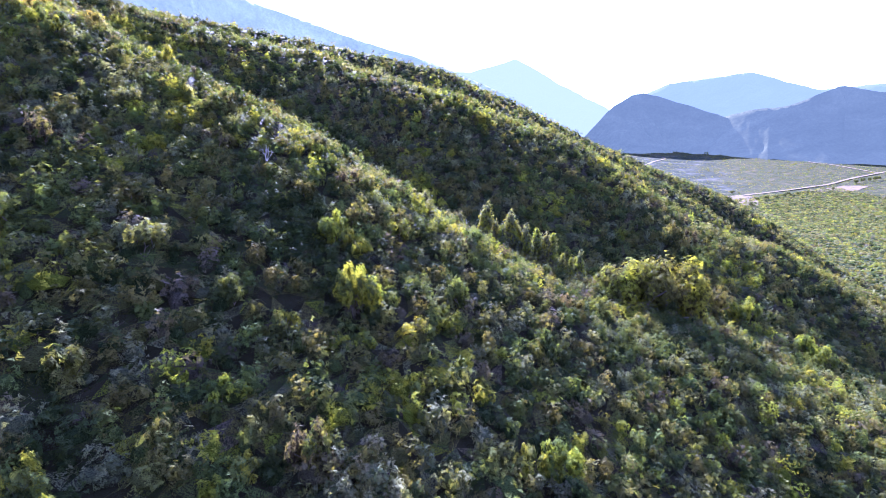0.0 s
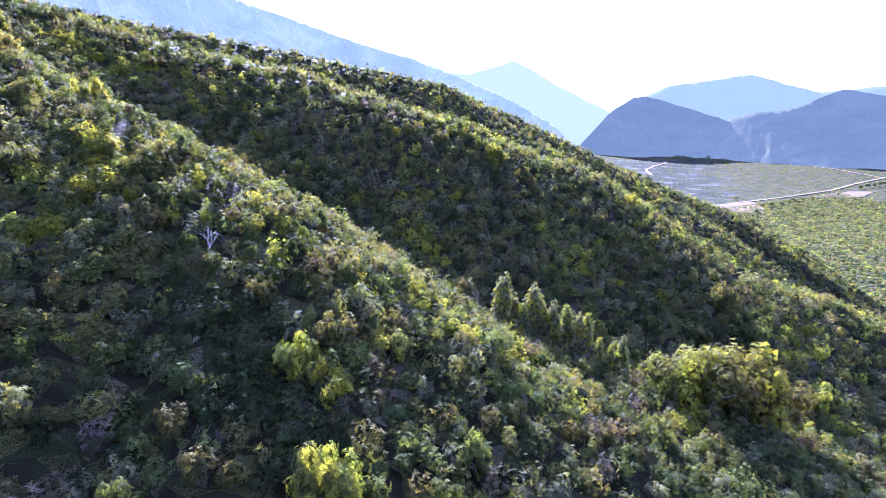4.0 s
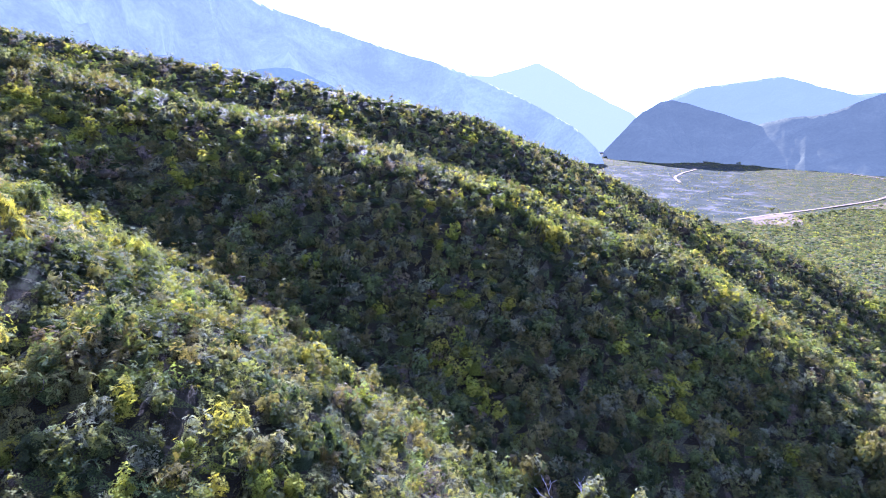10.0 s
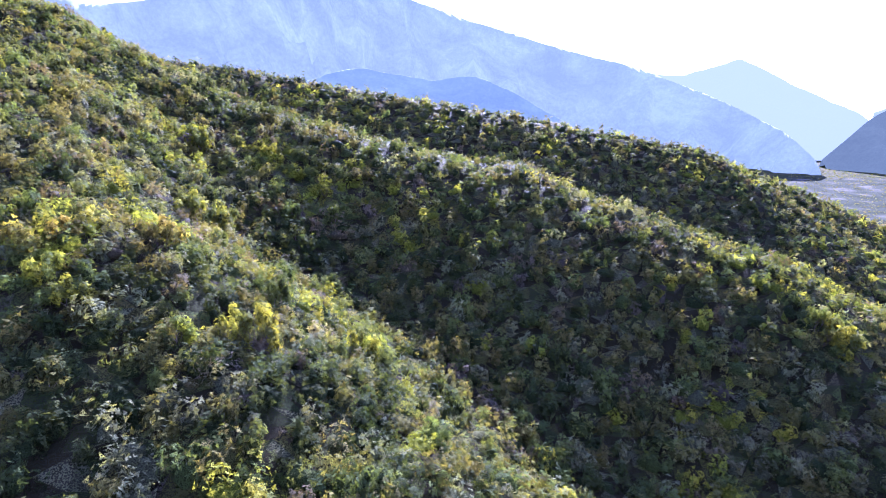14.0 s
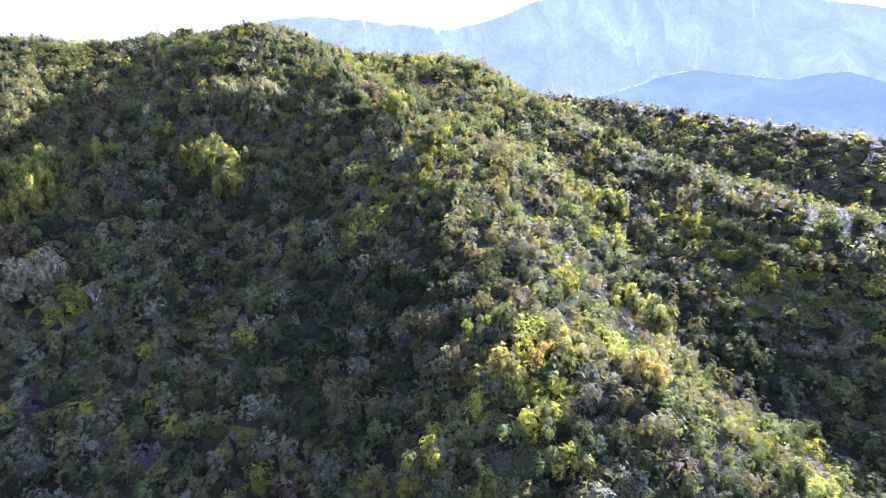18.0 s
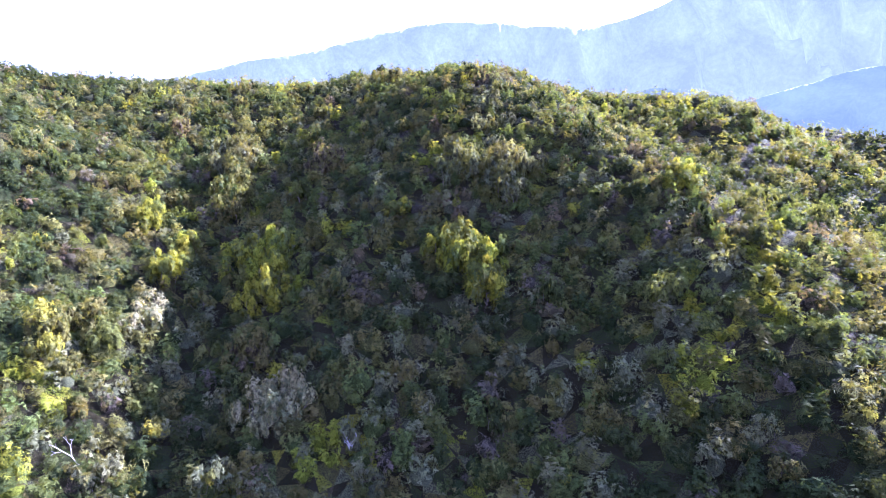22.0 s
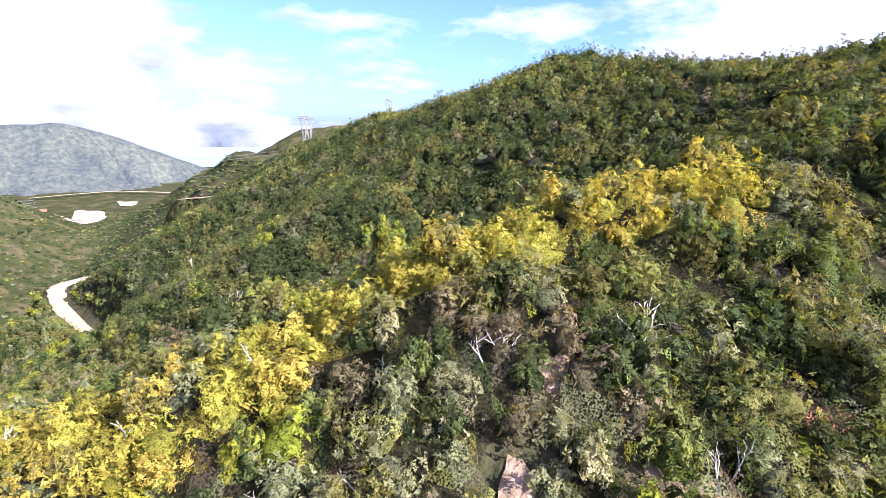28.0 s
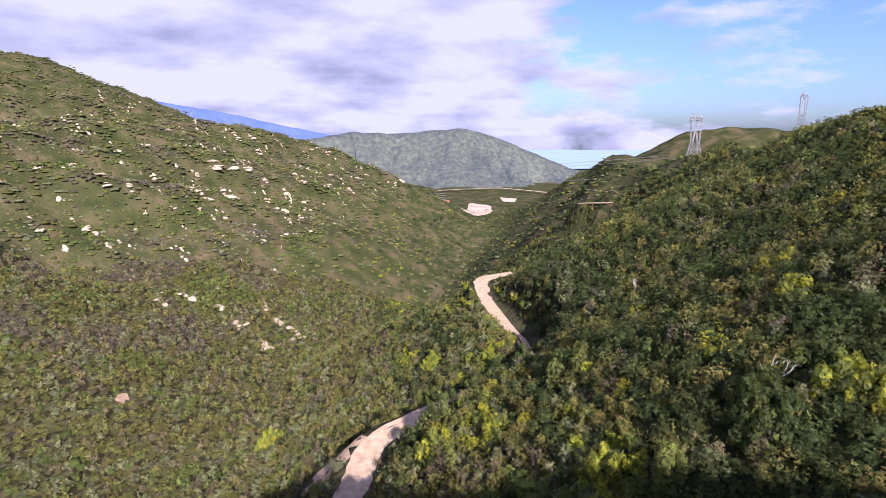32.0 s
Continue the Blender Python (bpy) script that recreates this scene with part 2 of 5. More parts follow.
def plain(name, a, b, scale=4.0, rough=0.85, bump=0.3, bump_scale=20.0):
    """A rough surface that wanders between two colours at two scales."""
    m, n, l = material(name)
    here = plan_place(n, l)
    n1 = n.new("ShaderNodeTexNoise")
    n1.inputs["Scale"].default_value, n1.inputs["Detail"].default_value = scale, 8
    l.new(here, n1.inputs["Vector"])
    r = ramp(n, [(0.32, a), (0.68, b)])
    l.new(n1.outputs["Fac"], r.inputs["Fac"])
    n2 = n.new("ShaderNodeTexNoise")
    n2.inputs["Scale"].default_value, n2.inputs["Detail"].default_value = bump_scale, 4
    l.new(here, n2.inputs["Vector"])
    bp = n.new("ShaderNodeBump")
    bp.inputs["Strength"].default_value, bp.inputs["Distance"].default_value = bump, 1.0 / bump_scale
    l.new(n2.outputs["Fac"], bp.inputs["Height"])
    bs = n.new("ShaderNodeBsdfPrincipled")
    bs.inputs["Specular IOR Level"].default_value = 0.12
    bs.inputs["Roughness"].default_value = rough
    l.new(r.outputs["Color"], bs.inputs["Base Color"])
    l.new(bp.outputs["Normal"], bs.inputs["Normal"])
    o = n.new("ShaderNodeOutputMaterial")
    l.new(bs.outputs["BSDF"], o.inputs["Surface"])
    return m


BARK = plain("bark", (0.10, 0.075, 0.055), (0.20, 0.165, 0.13), 6, 0.9, 0.4, 30)
DEADWOOD = plain("bleached_wood", (0.30, 0.27, 0.24), (0.52, 0.49, 0.45), 5, 0.85, 0.3, 30)
DIRT = plain("road_dirt", (0.215, 0.155, 0.105), (0.315, 0.24, 0.17), 0.6, 0.95, 0.25, 6)
BARE = plain("bare_soil", (0.10, 0.070, 0.048), (0.23, 0.17, 0.122), 1.6, 0.95, 0.4, 5)
ROCK = plain("pale_rock", (0.18, 0.143, 0.105), (0.32, 0.262, 0.195), 0.5, 0.9, 0.5, 3)
STEEL = plain("galvanised_steel", (0.10, 0.104, 0.115), (0.16, 0.168, 0.185), 2, 0.6, 0.0, 10)
RED_SOIL = plain("red_soil", (0.15, 0.062, 0.038), (0.27, 0.12, 0.075), 0.4, 0.95, 0.3, 3)


def ground_material():
    m, n, l = material("hillside")
    here = plan_place(n, l)

    def noise_at(scale, detail=6):
        t = n.new("ShaderNodeTexNoise")
        t.inputs["Scale"].default_value, t.inputs["Detail"].default_value = scale, detail
        l.new(here, t.inputs["Vector"])
        return t
    soil = ramp(n, [(0.35, (0.022, 0.024, 0.012)), (0.65, (0.046, 0.042, 0.022))])
    l.new(noise_at(0.35).outputs["Fac"], soil.inputs["Fac"])
    scrub = ramp(n, [(0.30, (0.018, 0.024, 0.008)), (0.50, (0.032, 0.035, 0.014)), (0.66, (0.062, 0.052, 0.028))])
    l.new(noise_at(0.06, 10).outputs["Fac"], scrub.inputs["Fac"])
    bed = ramp(n, [(0.38, (0.014, 0.020, 0.010)), (0.54, (0.026, 0.031, 0.021)), (0.70, (0.085, 0.080, 0.072))])
    l.new(noise_at(0.02, 10).outputs["Fac"], bed.inputs["Fac"])
    att = n.new("ShaderNodeAttribute")
    att.attribute_name = "cover"
    parts = n.new("ShaderNodeSeparateXYZ")
    l.new(att.outputs["Vector"], parts.inputs["Vector"])
    m1 = n.new("ShaderNodeMix")
    m1.data_type = "RGBA"
    l.new(parts.outputs["X"], m1.inputs["Factor"])
    l.new(scrub.outputs["Color"], m1.inputs["A"])
    l.new(soil.outputs["Color"], m1.inputs["B"])
    m2 = n.new("ShaderNodeMix")
    m2.data_type = "RGBA"
    l.new(parts.outputs["Y"], m2.inputs["Factor"])
    l.new(m1.outputs["Result"], m2.inputs["A"])
    l.new(bed.outputs["Color"], m2.inputs["B"])
    bp = n.new("ShaderNodeBump")
    bp.inputs["Strength"].default_value, bp.inputs["Distance"].default_value = 0.6, 1.0
    l.new(noise_at(0.5).outputs["Fac"], bp.inputs["Height"])
    bs = n.new("ShaderNodeBsdfPrincipled")
    bs.inputs["Roughness"].default_value = 0.95
    bs.inputs["Specular IOR Level"].default_value = 0.03
    l.new(m2.outputs["Result"], bs.inputs["Base Color"])
    l.new(bp.outputs["Normal"], bs.inputs["Normal"])
    o = n.new("ShaderNodeOutputMaterial")
    l.new(bs.outputs["BSDF"], o.inputs["Surface"])
    return m


HILLSIDE = ground_material()


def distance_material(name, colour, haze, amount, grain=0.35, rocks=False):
    """Far mountains: their own brush and rock, air haze mixed in as a glow."""
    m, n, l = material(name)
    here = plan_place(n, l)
    # streaked tone stands in for lit ridges and shaded ravines
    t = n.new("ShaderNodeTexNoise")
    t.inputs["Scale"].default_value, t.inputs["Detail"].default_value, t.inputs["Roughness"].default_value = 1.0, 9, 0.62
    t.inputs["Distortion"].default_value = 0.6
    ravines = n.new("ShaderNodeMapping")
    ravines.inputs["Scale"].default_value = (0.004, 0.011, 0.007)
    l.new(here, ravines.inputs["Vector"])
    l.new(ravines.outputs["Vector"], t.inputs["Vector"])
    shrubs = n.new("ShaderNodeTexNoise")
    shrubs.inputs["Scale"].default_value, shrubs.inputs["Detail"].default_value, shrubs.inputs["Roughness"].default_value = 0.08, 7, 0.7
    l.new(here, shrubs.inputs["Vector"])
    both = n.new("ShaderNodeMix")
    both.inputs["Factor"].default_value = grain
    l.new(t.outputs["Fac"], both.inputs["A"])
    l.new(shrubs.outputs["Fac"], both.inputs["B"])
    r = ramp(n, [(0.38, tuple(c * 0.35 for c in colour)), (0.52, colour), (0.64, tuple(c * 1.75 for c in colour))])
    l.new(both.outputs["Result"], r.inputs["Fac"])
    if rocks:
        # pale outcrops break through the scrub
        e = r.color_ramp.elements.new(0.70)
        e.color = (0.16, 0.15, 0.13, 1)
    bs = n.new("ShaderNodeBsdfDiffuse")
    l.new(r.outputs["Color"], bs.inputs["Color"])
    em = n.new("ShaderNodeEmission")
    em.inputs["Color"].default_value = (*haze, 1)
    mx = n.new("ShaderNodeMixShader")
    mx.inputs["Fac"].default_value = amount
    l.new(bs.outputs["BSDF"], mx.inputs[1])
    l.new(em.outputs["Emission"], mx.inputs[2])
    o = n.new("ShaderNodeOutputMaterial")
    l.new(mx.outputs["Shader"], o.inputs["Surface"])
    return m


# ---- the lie of the land ----
# crest lines: name, nodes (x, y, z), rounding of the crest, slope of the flanks
RIDGES = [
    ("summit", [(-424, 326, 165.0), (-310, 205, 157.0), (-234, 121, 153.2), (-264, 23, 154.9), (-284, -56, 162.2), (-300, -165, 147.8), (-358, -328, 130.0), (-443, -559, 115.0), (-560, -860, 109.9), (-700, -1200, 70.0)], 13.4, 0.65),
    ("spur_a", [(-234, 121, 152.6), (-196, 133, 156.3), (-135, 143, 131.1), (-83, 120, 105.0), (-61, 116, 95.3), (-44, 111, 88.2), (-32, 107, 80.1), (-20, 104, 72.9), (-9, 100, 66.6), (8, 96, 55.9), (22, 94, 47.0), (34, 93, 43.0), (48, 90, 36.5), (62, 88, 30.0), (110, 90, 8.0)], 12, 0.81),
    ("spur_b", [(-234, 121, 152.3), (-167, 173, 149.4), (-110, 188, 123.5), (-49, 202, 108.6), (-1, 193, 95.3), (33, 188, 81.8), (52, 162, 60.8), (100, 172, 46.5), (150, 185, 26.0)], 10.4, 0.71),
    ("spur_c", [(-310, 205, 157), (-177, 248, 143.9), (-62, 274, 124.8), (-2, 287, 113.9), (71, 308, 84.4), (132, 321, 59.1), (211, 330, 22.4)], 4.3, 0.62),
    ("spur_e", [(-264, 22, 156.3), (-212, 32, 147.6), (-169, 10, 134.1), (-143, -4, 122.4), (-128, -16, 116.9), (-105, -27, 101.0), (-70, -36, 78.0), (-30, -44, 55.0)], 7.9, 0.78),
    ("rib_e", [(-205, 60, 133.5), (-176, 55, 116.4), (-157, 49, 110.7), (-145, 52, 100.0)], 2.6, 0.77),
    ("spur_f", [(-284, -56, 163.3), (-218, -65, 128.8), (-191, -85, 108.2), (-165, -99, 92.2)], 10.5, 0.61),
    ("spur_g", [(-300, -165, 150.4), (-241, -176, 118.8), (-190, -214, 82.2), (-150, -240, 60.0)], 9.4, 0.62),
    ("south_slope", [(-83, 120, 102.4), (-66, 92, 84.0)], 6.6, 0.6),
    ("south_rib", [(-22, 100, 69.0), (-16, 80, 61.0), (-12, 60, 51.5), (-9, 40, 40.5), (-6, 15, 25.0)], 8, 0.66),
    ("rib_ab", [(-49, 202, 107.2), (-28, 162, 74.8), (-21, 141, 60.6)], 7.1, 0.81),
    ("rock_hill", [(230, -380, 170), (129, -459, 152), (92, -563, 158), (55, -659, 155), (-54, -799, 137), (-196, -899, 69), (-298, -935, 5)], 25, 0.50),
    ("rock_hill_rib", [(55, -600, 150), (10, -480, 105), (-45, -385, 24)], 20, 0.5),
    ("rock_hill_foot", [(140, -330, 125), (60, -280, 85), (-2, -256, 46), (-40, -235, 30)], 14, 0.45),
    ("back_hill", [(420, -700, 250), (302, -797, 243), (263, -926, 222), (162, -1065, 170), (40, -1250, 140)], 40, 0.5),
    ("east_flank", [(-30, -40, 55), (40, -70, 40), (140, -120, 60), (230, -220, 110)], 14, 0.4),
    ("far_knoll", [(-760, -640, 150), (-699, -687, 163), (-654, -722, 160), (-623, -744, 151), (-578, -772, 126), (-543, -791, 102), (-500, -815, 70)], 20, 0.6),
    ("east_foot", [(22, 112, 50.1), (44, 110, 43.2), (70, 104, 32.0), (110, 90, 12.0)], 10, 0.51),
    ("rim_e", [(-160, -14, 122.9), (-146, -18.5, 117.5), (-135, -26, 112.8), (-124, -30, 112.0), (-108, -37, 100.3)], 3, 0.85),
]
SOFT = 4.0


def floor_level(x, y):
    def soft(v, s):
        return s * np.logaddexp(0, v / s)
    return -62 + 0.11 * soft(y - 1300, 150) - 0.11 * soft(y - 2300, 150) + 0.06 * soft(900 - y, 150) - 0.055 * soft(-250 - y, 80)


def crest(x, y, nodes, w, slope):
    best = np.full(np.shape(x), -1e9)
    for (x0, y0, z0), (x1, y1, z1) in zip(nodes[:-1], nodes[1:]):
        dx, dy = x1 - x0, y1 - y0
        s = np.clip(((x - x0) * dx + (y - y0) * dy) / (dx * dx + dy * dy), 0, 1)
        d = np.hypot(x - x0 - s * dx, y - y0 - s * dy)
        best = np.maximum(best, z0 + s * (z1 - z0) - slope * (np.sqrt(d * d + w * w) - w))
    return best


def waves(x, y, seed, octaves=4, size=40.0):
    """Smooth random relief between about -1 and 1, as a sum of crossing waves."""
    rng = np.random.default_rng(seed)
    total = np.zeros(np.shape(x))
    amp, k = 1.0, 2 * math.pi / size
    for _ in range(octaves):
        for _ in range(3):
            a, p, q = rng.uniform(0, 2 * math.pi, 3)
            total += amp * np.sin(k * (x * math.cos(a) + y * math.sin(a)) + p + 1.5 * np.sin(0.6 * k * (x * math.sin(a) - y * math.cos(a)) + q)) / 3
        amp *= 0.5
        k *= 2.1
    return total


def canopy(x, y):
    hs = [floor_level(x, y)] + [crest(x, y, n, w, s) for _, n, w, s in RIDGES]
    top = np.max(hs, axis=0)
    z = top + SOFT * np.log(sum(np.exp((h - top) / SOFT) for h in hs))
    away = np.hypot(x + 90, y - 40)
    z = z + 0.5 * waves(x, y, 3, 3, 16.0)
    dry_side = np.clip((x + 60 - 0.28 * (y + 300)) / 80, 0, 1)
    far = np.maximum(np.clip((away - 260) / 300, 0, 1), dry_side * np.clip((away - 250) / 130, 0, 1))
    return z + far * np.clip((z - floor_level(x, y)) / 60, 0, 1) * (9 * waves(x, y, 5, 4, 150.0) + 4 * waves(x, y, 9, 3, 62.0))


ROADS = {
    "canyon track": [(-106, -62, 68), (-113, -85, 68), (-119, -103, 68), (-121, -111, 68), (-122, -117, 68), (-126, -122.5, 68.5), (-131, -126, 69), (-141, -131, 69.5), (-155, -138, 70.5), (-168, -147, 71.5), (-176, -158, 72), (-177, -170, 72.3), (-175.5, -183, 72.7), (-174.5, -202, 73.2), (-176, -223, 74), (-178, -238, 74.6), (-185, -243, 75), (-196, -244, 76)],
    "upper track": [(-262, -322, 99), (-268, -314, 100), (-276, -306, 101)],

}


def near_line(x, y, pts):
    """Distance to a line of (x, y, z), and the level there."""
    best, level = np.full(np.shape(x), 1e9), np.zeros(np.shape(x))
    for (x0, y0, z0), (x1, y1, z1) in zip(pts[:-1], pts[1:]):
        dx, dy = x1 - x0, y1 - y0
        s = np.clip(((x - x0) * dx + (y - y0) * dy) / (dx * dx + dy * dy), 0, 1)
        d = np.hypot(x - x0 - s * dx, y - y0 - s * dy)
        level = np.where(d < best, z0 + s * (z1 - z0), level)
        best = np.minimum(best, d)
    return best, level


BRUSH_HEIGHT = 3.3


def ground_z(x, y):
    z = canopy(x, y) - BRUSH_HEIGHT
    for pts in ROADS.values():
        d, level = near_line(x, y, pts)
        k = np.clip((d - 3.8) / 7.0, 0, 1)
        k = k * k * (3 - 2 * k)
        z = level * (1 - k) + z * k
    return z


def riverbed(x, y):
    """1 on the gravel of the wash in the valley, 0 off it."""
    mid = 560 + 0.16 * (y - 1200) + 60 * np.sin(y / 330.0)
    half = 190 + 0.13 * np.clip(y - 1000, 0, 2500)
    edge = 60 * waves(x, y, 11, 4, 260.0)
    k = np.clip((half - np.abs(x - mid) + edge) / 60, 0, 1) * np.clip((y - 1190 - 0.55 * (x - 560) + edge) / 60, 0, 1) * np.clip((2060 - y) / 80, 0, 1)
    return k


def link_mesh(name, verts, faces, mat, parent=None, smooth=False):
    me = bpy.data.meshes.new(name)
    verts = np.asarray(verts, dtype=np.float32)
    faces = np.asarray(faces, dtype=np.int32)
    k = faces.shape[1]
    me.vertices.add(len(verts))
    me.vertices.foreach_set("co", verts.ravel())
    me.loops.add(faces.size)
    me.loops.foreach_set("vertex_index", faces.ravel())
    me.polygons.add(len(faces))
    me.polygons.foreach_set("loop_start", np.arange(0, faces.size, k, dtype=np.int32))
    if smooth:
        me.polygons.foreach_set("use_smooth", np.ones(len(faces), dtype=bool))
    me.update(calc_edges=True)
    me.materials.append(mat)
    ob = new(name, me)
    ob.parent = parent
    return ob


def grid_faces(nu, nv):
    i = np.arange(nu - 1)[:, None] * nv + np.arange(nv - 1)[None, :]
    return np.stack([i, i + nv, i + nv + 1, i + 1], -1).reshape(-1, 4)


# one sheet of ground out to the horizon, finer towards the middle
GRID, SPREAD, BEND = 310, 150.0, 4.15
u = np.sinh(np.linspace(-1, 1, GRID) * BEND) * SPREAD
gx, gy = np.meshgrid(u - 90, u + 20, indexing="ij")
gz = ground_z(gx, gy)
ground = link_mesh("ground", np.stack([gx, gy, gz], -1).reshape(-1, 3), grid_faces(GRID, GRID), HILLSIDE, smooth=True)
cov = ground.data.attributes.new("cover", "FLOAT_VECTOR", "POINT")
near_soil = np.clip((380 - np.hypot(gx + 90, gy - 40)) / 150, 0, 1)
cov.data.foreach_set("vector", np.stack([near_soil, riverbed(gx, gy), gx * 0], -1).astype(np.float32).ravel())
tagged(ground, "steep chaparral hillsides falling to a dry gravel wash", "ground", kind="structure")


def ribbon(name, pts, width, mat, label, lift=0.06, step=2.0):
    """A dirt road that lies on the land, with ruts and an uneven edge."""
    rows = []
    rng = np.random.default_rng(len(pts) * 7 + 1)
    dense = []
    for a, b in zip(pts[:-1], pts[1:]):
        a, b = Vector(a), Vector(b)
        k = max(2, int((b - a).length / step))
        dense += [a.lerp(b, i / k) for i in range(k)]
    dense.append(Vector(pts[-1]))
    for _ in range(6):
        dense = [dense[0]] + [(dense[i - 1] + dense[i] * 2 + dense[i + 1]) / 4 for i in range(1, len(dense) - 1)] + [dense[-1]]
    cross = (-1, -0.72, -0.42, -0.1, 0.1, 0.42, 0.72, 1)
    dips = (0.0, 0.02, -0.05, 0.05, 0.05, -0.05, 0.02, 0.0)
    for i, p in enumerate(dense):
        t = (dense[min(i + 1, len(dense) - 1)] - dense[max(i - 1, 0)])
        side = Vector((t.y, -t.x, 0)).normalized()
        w = width / 2 * (1 + 0.12 * rng.normal() * 0.5)
        for c, dz in zip(cross, dips):
            q = p + side * c * w
            rows.append((q.x, q.y, p.z + lift + dz))
    return tagged(link_mesh(name, rows, grid_faces(len(dense), len(cross)), mat, smooth=True), label, "road", kind="structure")


for pts in ROADS.values():
    ribbon("road", pts, 6.4, DIRT, "pale dirt track cut along the hillside")

# ---- distant mountains ----


def mountain(pts, depth, seed, mat, label, rough=0.14):
    """A range along a line of crest points, its flanks cut by ravines."""
    ns, nt = 220, 22
    pts = [Vector(p) for p in pts]
    s = np.linspace(0, len(pts) - 1, ns)
    P = np.array([pts[min(int(k), len(pts) - 2)].lerp(pts[min(int(k), len(pts) - 2) + 1], k - min(int(k), len(pts) - 2)) for k in s])
    for _ in range(8):
        P[1:-1] = (P[:-2] + 2 * P[1:-1] + P[2:]) / 4
    arc = np.concatenate([[0], np.cumsum(np.linalg.norm(np.diff(P[:, :2], axis=0), axis=1))])
    T = np.gradient(P, axis=0)
    side = np.stack([T[:, 1], -T[:, 0]], -1)
    side /= np.linalg.norm(side, axis=1)[:, None]
    v = np.linspace(-1, 1, nt * 2 + 1)
    verts = np.zeros((ns, len(v), 3))
    high = P[:, 2].max() + 60
    for j, k in enumerate(v):
        x, y = P[:, 0] + side[:, 0] * k * depth, P[:, 1] + side[:, 1] * k * depth
        fall = 1 - abs(k) ** 0.85
        # ravines run down the fall line from the crest
        down = k * depth * 0.3 + (4000 if k > 0 else 0)
        cut = (np.abs(waves(arc, down + 0 * arc, seed, 2, high * 0.9)) + 0.55 * np.abs(waves(arc, down + 0 * arc, seed + 2, 3, high * 0.34))) * rough * high * min(1, abs(k) * 5) * (0.35 + fall)
        jag = 0.006 * high * waves(x, y, seed + 1, 3, high * 0.35)
        verts[:, j] = np.stack([x, y, -70 + (P[:, 2] + 70) * fall - cut + jag], -1)
    return tagged(link_mesh("distant_mountain", verts.reshape(-1, 3), grid_faces(ns, len(v)), mat, smooth=True), label, "mountain", kind="structure")


# haze colour and share of glow are set for each range by hand
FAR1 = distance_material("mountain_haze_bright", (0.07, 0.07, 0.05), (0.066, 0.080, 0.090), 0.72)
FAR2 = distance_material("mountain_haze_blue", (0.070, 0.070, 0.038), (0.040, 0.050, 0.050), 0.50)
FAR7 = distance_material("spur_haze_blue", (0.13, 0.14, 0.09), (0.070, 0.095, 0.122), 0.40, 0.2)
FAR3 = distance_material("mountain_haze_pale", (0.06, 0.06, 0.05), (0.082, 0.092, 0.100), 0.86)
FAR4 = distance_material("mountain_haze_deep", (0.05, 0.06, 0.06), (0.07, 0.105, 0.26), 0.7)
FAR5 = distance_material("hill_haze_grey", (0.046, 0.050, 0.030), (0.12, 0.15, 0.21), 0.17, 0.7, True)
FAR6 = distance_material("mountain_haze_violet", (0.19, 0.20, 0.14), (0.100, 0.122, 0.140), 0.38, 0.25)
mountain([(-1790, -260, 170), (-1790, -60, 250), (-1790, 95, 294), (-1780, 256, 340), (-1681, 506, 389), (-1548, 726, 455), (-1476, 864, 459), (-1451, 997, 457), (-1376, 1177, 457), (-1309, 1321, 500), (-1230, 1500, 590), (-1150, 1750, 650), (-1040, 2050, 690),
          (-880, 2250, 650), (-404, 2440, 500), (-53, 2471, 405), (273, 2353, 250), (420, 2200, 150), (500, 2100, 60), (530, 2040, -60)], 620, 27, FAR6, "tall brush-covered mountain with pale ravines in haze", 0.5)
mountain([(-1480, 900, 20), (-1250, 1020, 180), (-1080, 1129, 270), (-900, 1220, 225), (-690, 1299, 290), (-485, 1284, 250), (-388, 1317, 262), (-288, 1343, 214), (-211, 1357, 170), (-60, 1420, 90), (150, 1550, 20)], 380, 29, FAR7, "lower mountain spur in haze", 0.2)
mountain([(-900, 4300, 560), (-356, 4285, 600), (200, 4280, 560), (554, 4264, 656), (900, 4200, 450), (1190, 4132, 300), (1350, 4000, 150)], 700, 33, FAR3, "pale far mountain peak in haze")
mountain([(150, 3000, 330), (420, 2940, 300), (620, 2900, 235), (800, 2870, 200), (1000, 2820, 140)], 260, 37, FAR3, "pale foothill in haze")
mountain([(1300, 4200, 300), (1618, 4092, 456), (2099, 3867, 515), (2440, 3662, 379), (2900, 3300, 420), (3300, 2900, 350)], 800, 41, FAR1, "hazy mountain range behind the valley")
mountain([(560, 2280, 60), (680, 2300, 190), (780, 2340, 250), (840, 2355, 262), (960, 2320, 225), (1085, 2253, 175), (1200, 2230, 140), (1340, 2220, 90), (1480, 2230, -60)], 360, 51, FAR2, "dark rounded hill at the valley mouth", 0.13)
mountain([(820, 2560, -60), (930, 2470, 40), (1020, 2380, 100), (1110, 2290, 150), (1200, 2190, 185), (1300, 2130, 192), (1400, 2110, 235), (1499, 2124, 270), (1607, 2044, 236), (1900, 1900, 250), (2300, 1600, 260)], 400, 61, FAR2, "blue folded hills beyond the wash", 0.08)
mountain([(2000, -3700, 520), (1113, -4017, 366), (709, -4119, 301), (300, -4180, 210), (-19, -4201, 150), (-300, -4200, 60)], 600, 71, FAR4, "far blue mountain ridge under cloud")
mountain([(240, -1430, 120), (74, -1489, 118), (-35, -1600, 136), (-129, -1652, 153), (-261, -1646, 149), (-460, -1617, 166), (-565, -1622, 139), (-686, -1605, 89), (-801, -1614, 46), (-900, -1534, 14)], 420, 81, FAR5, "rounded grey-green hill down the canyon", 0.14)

# ---- brush ----


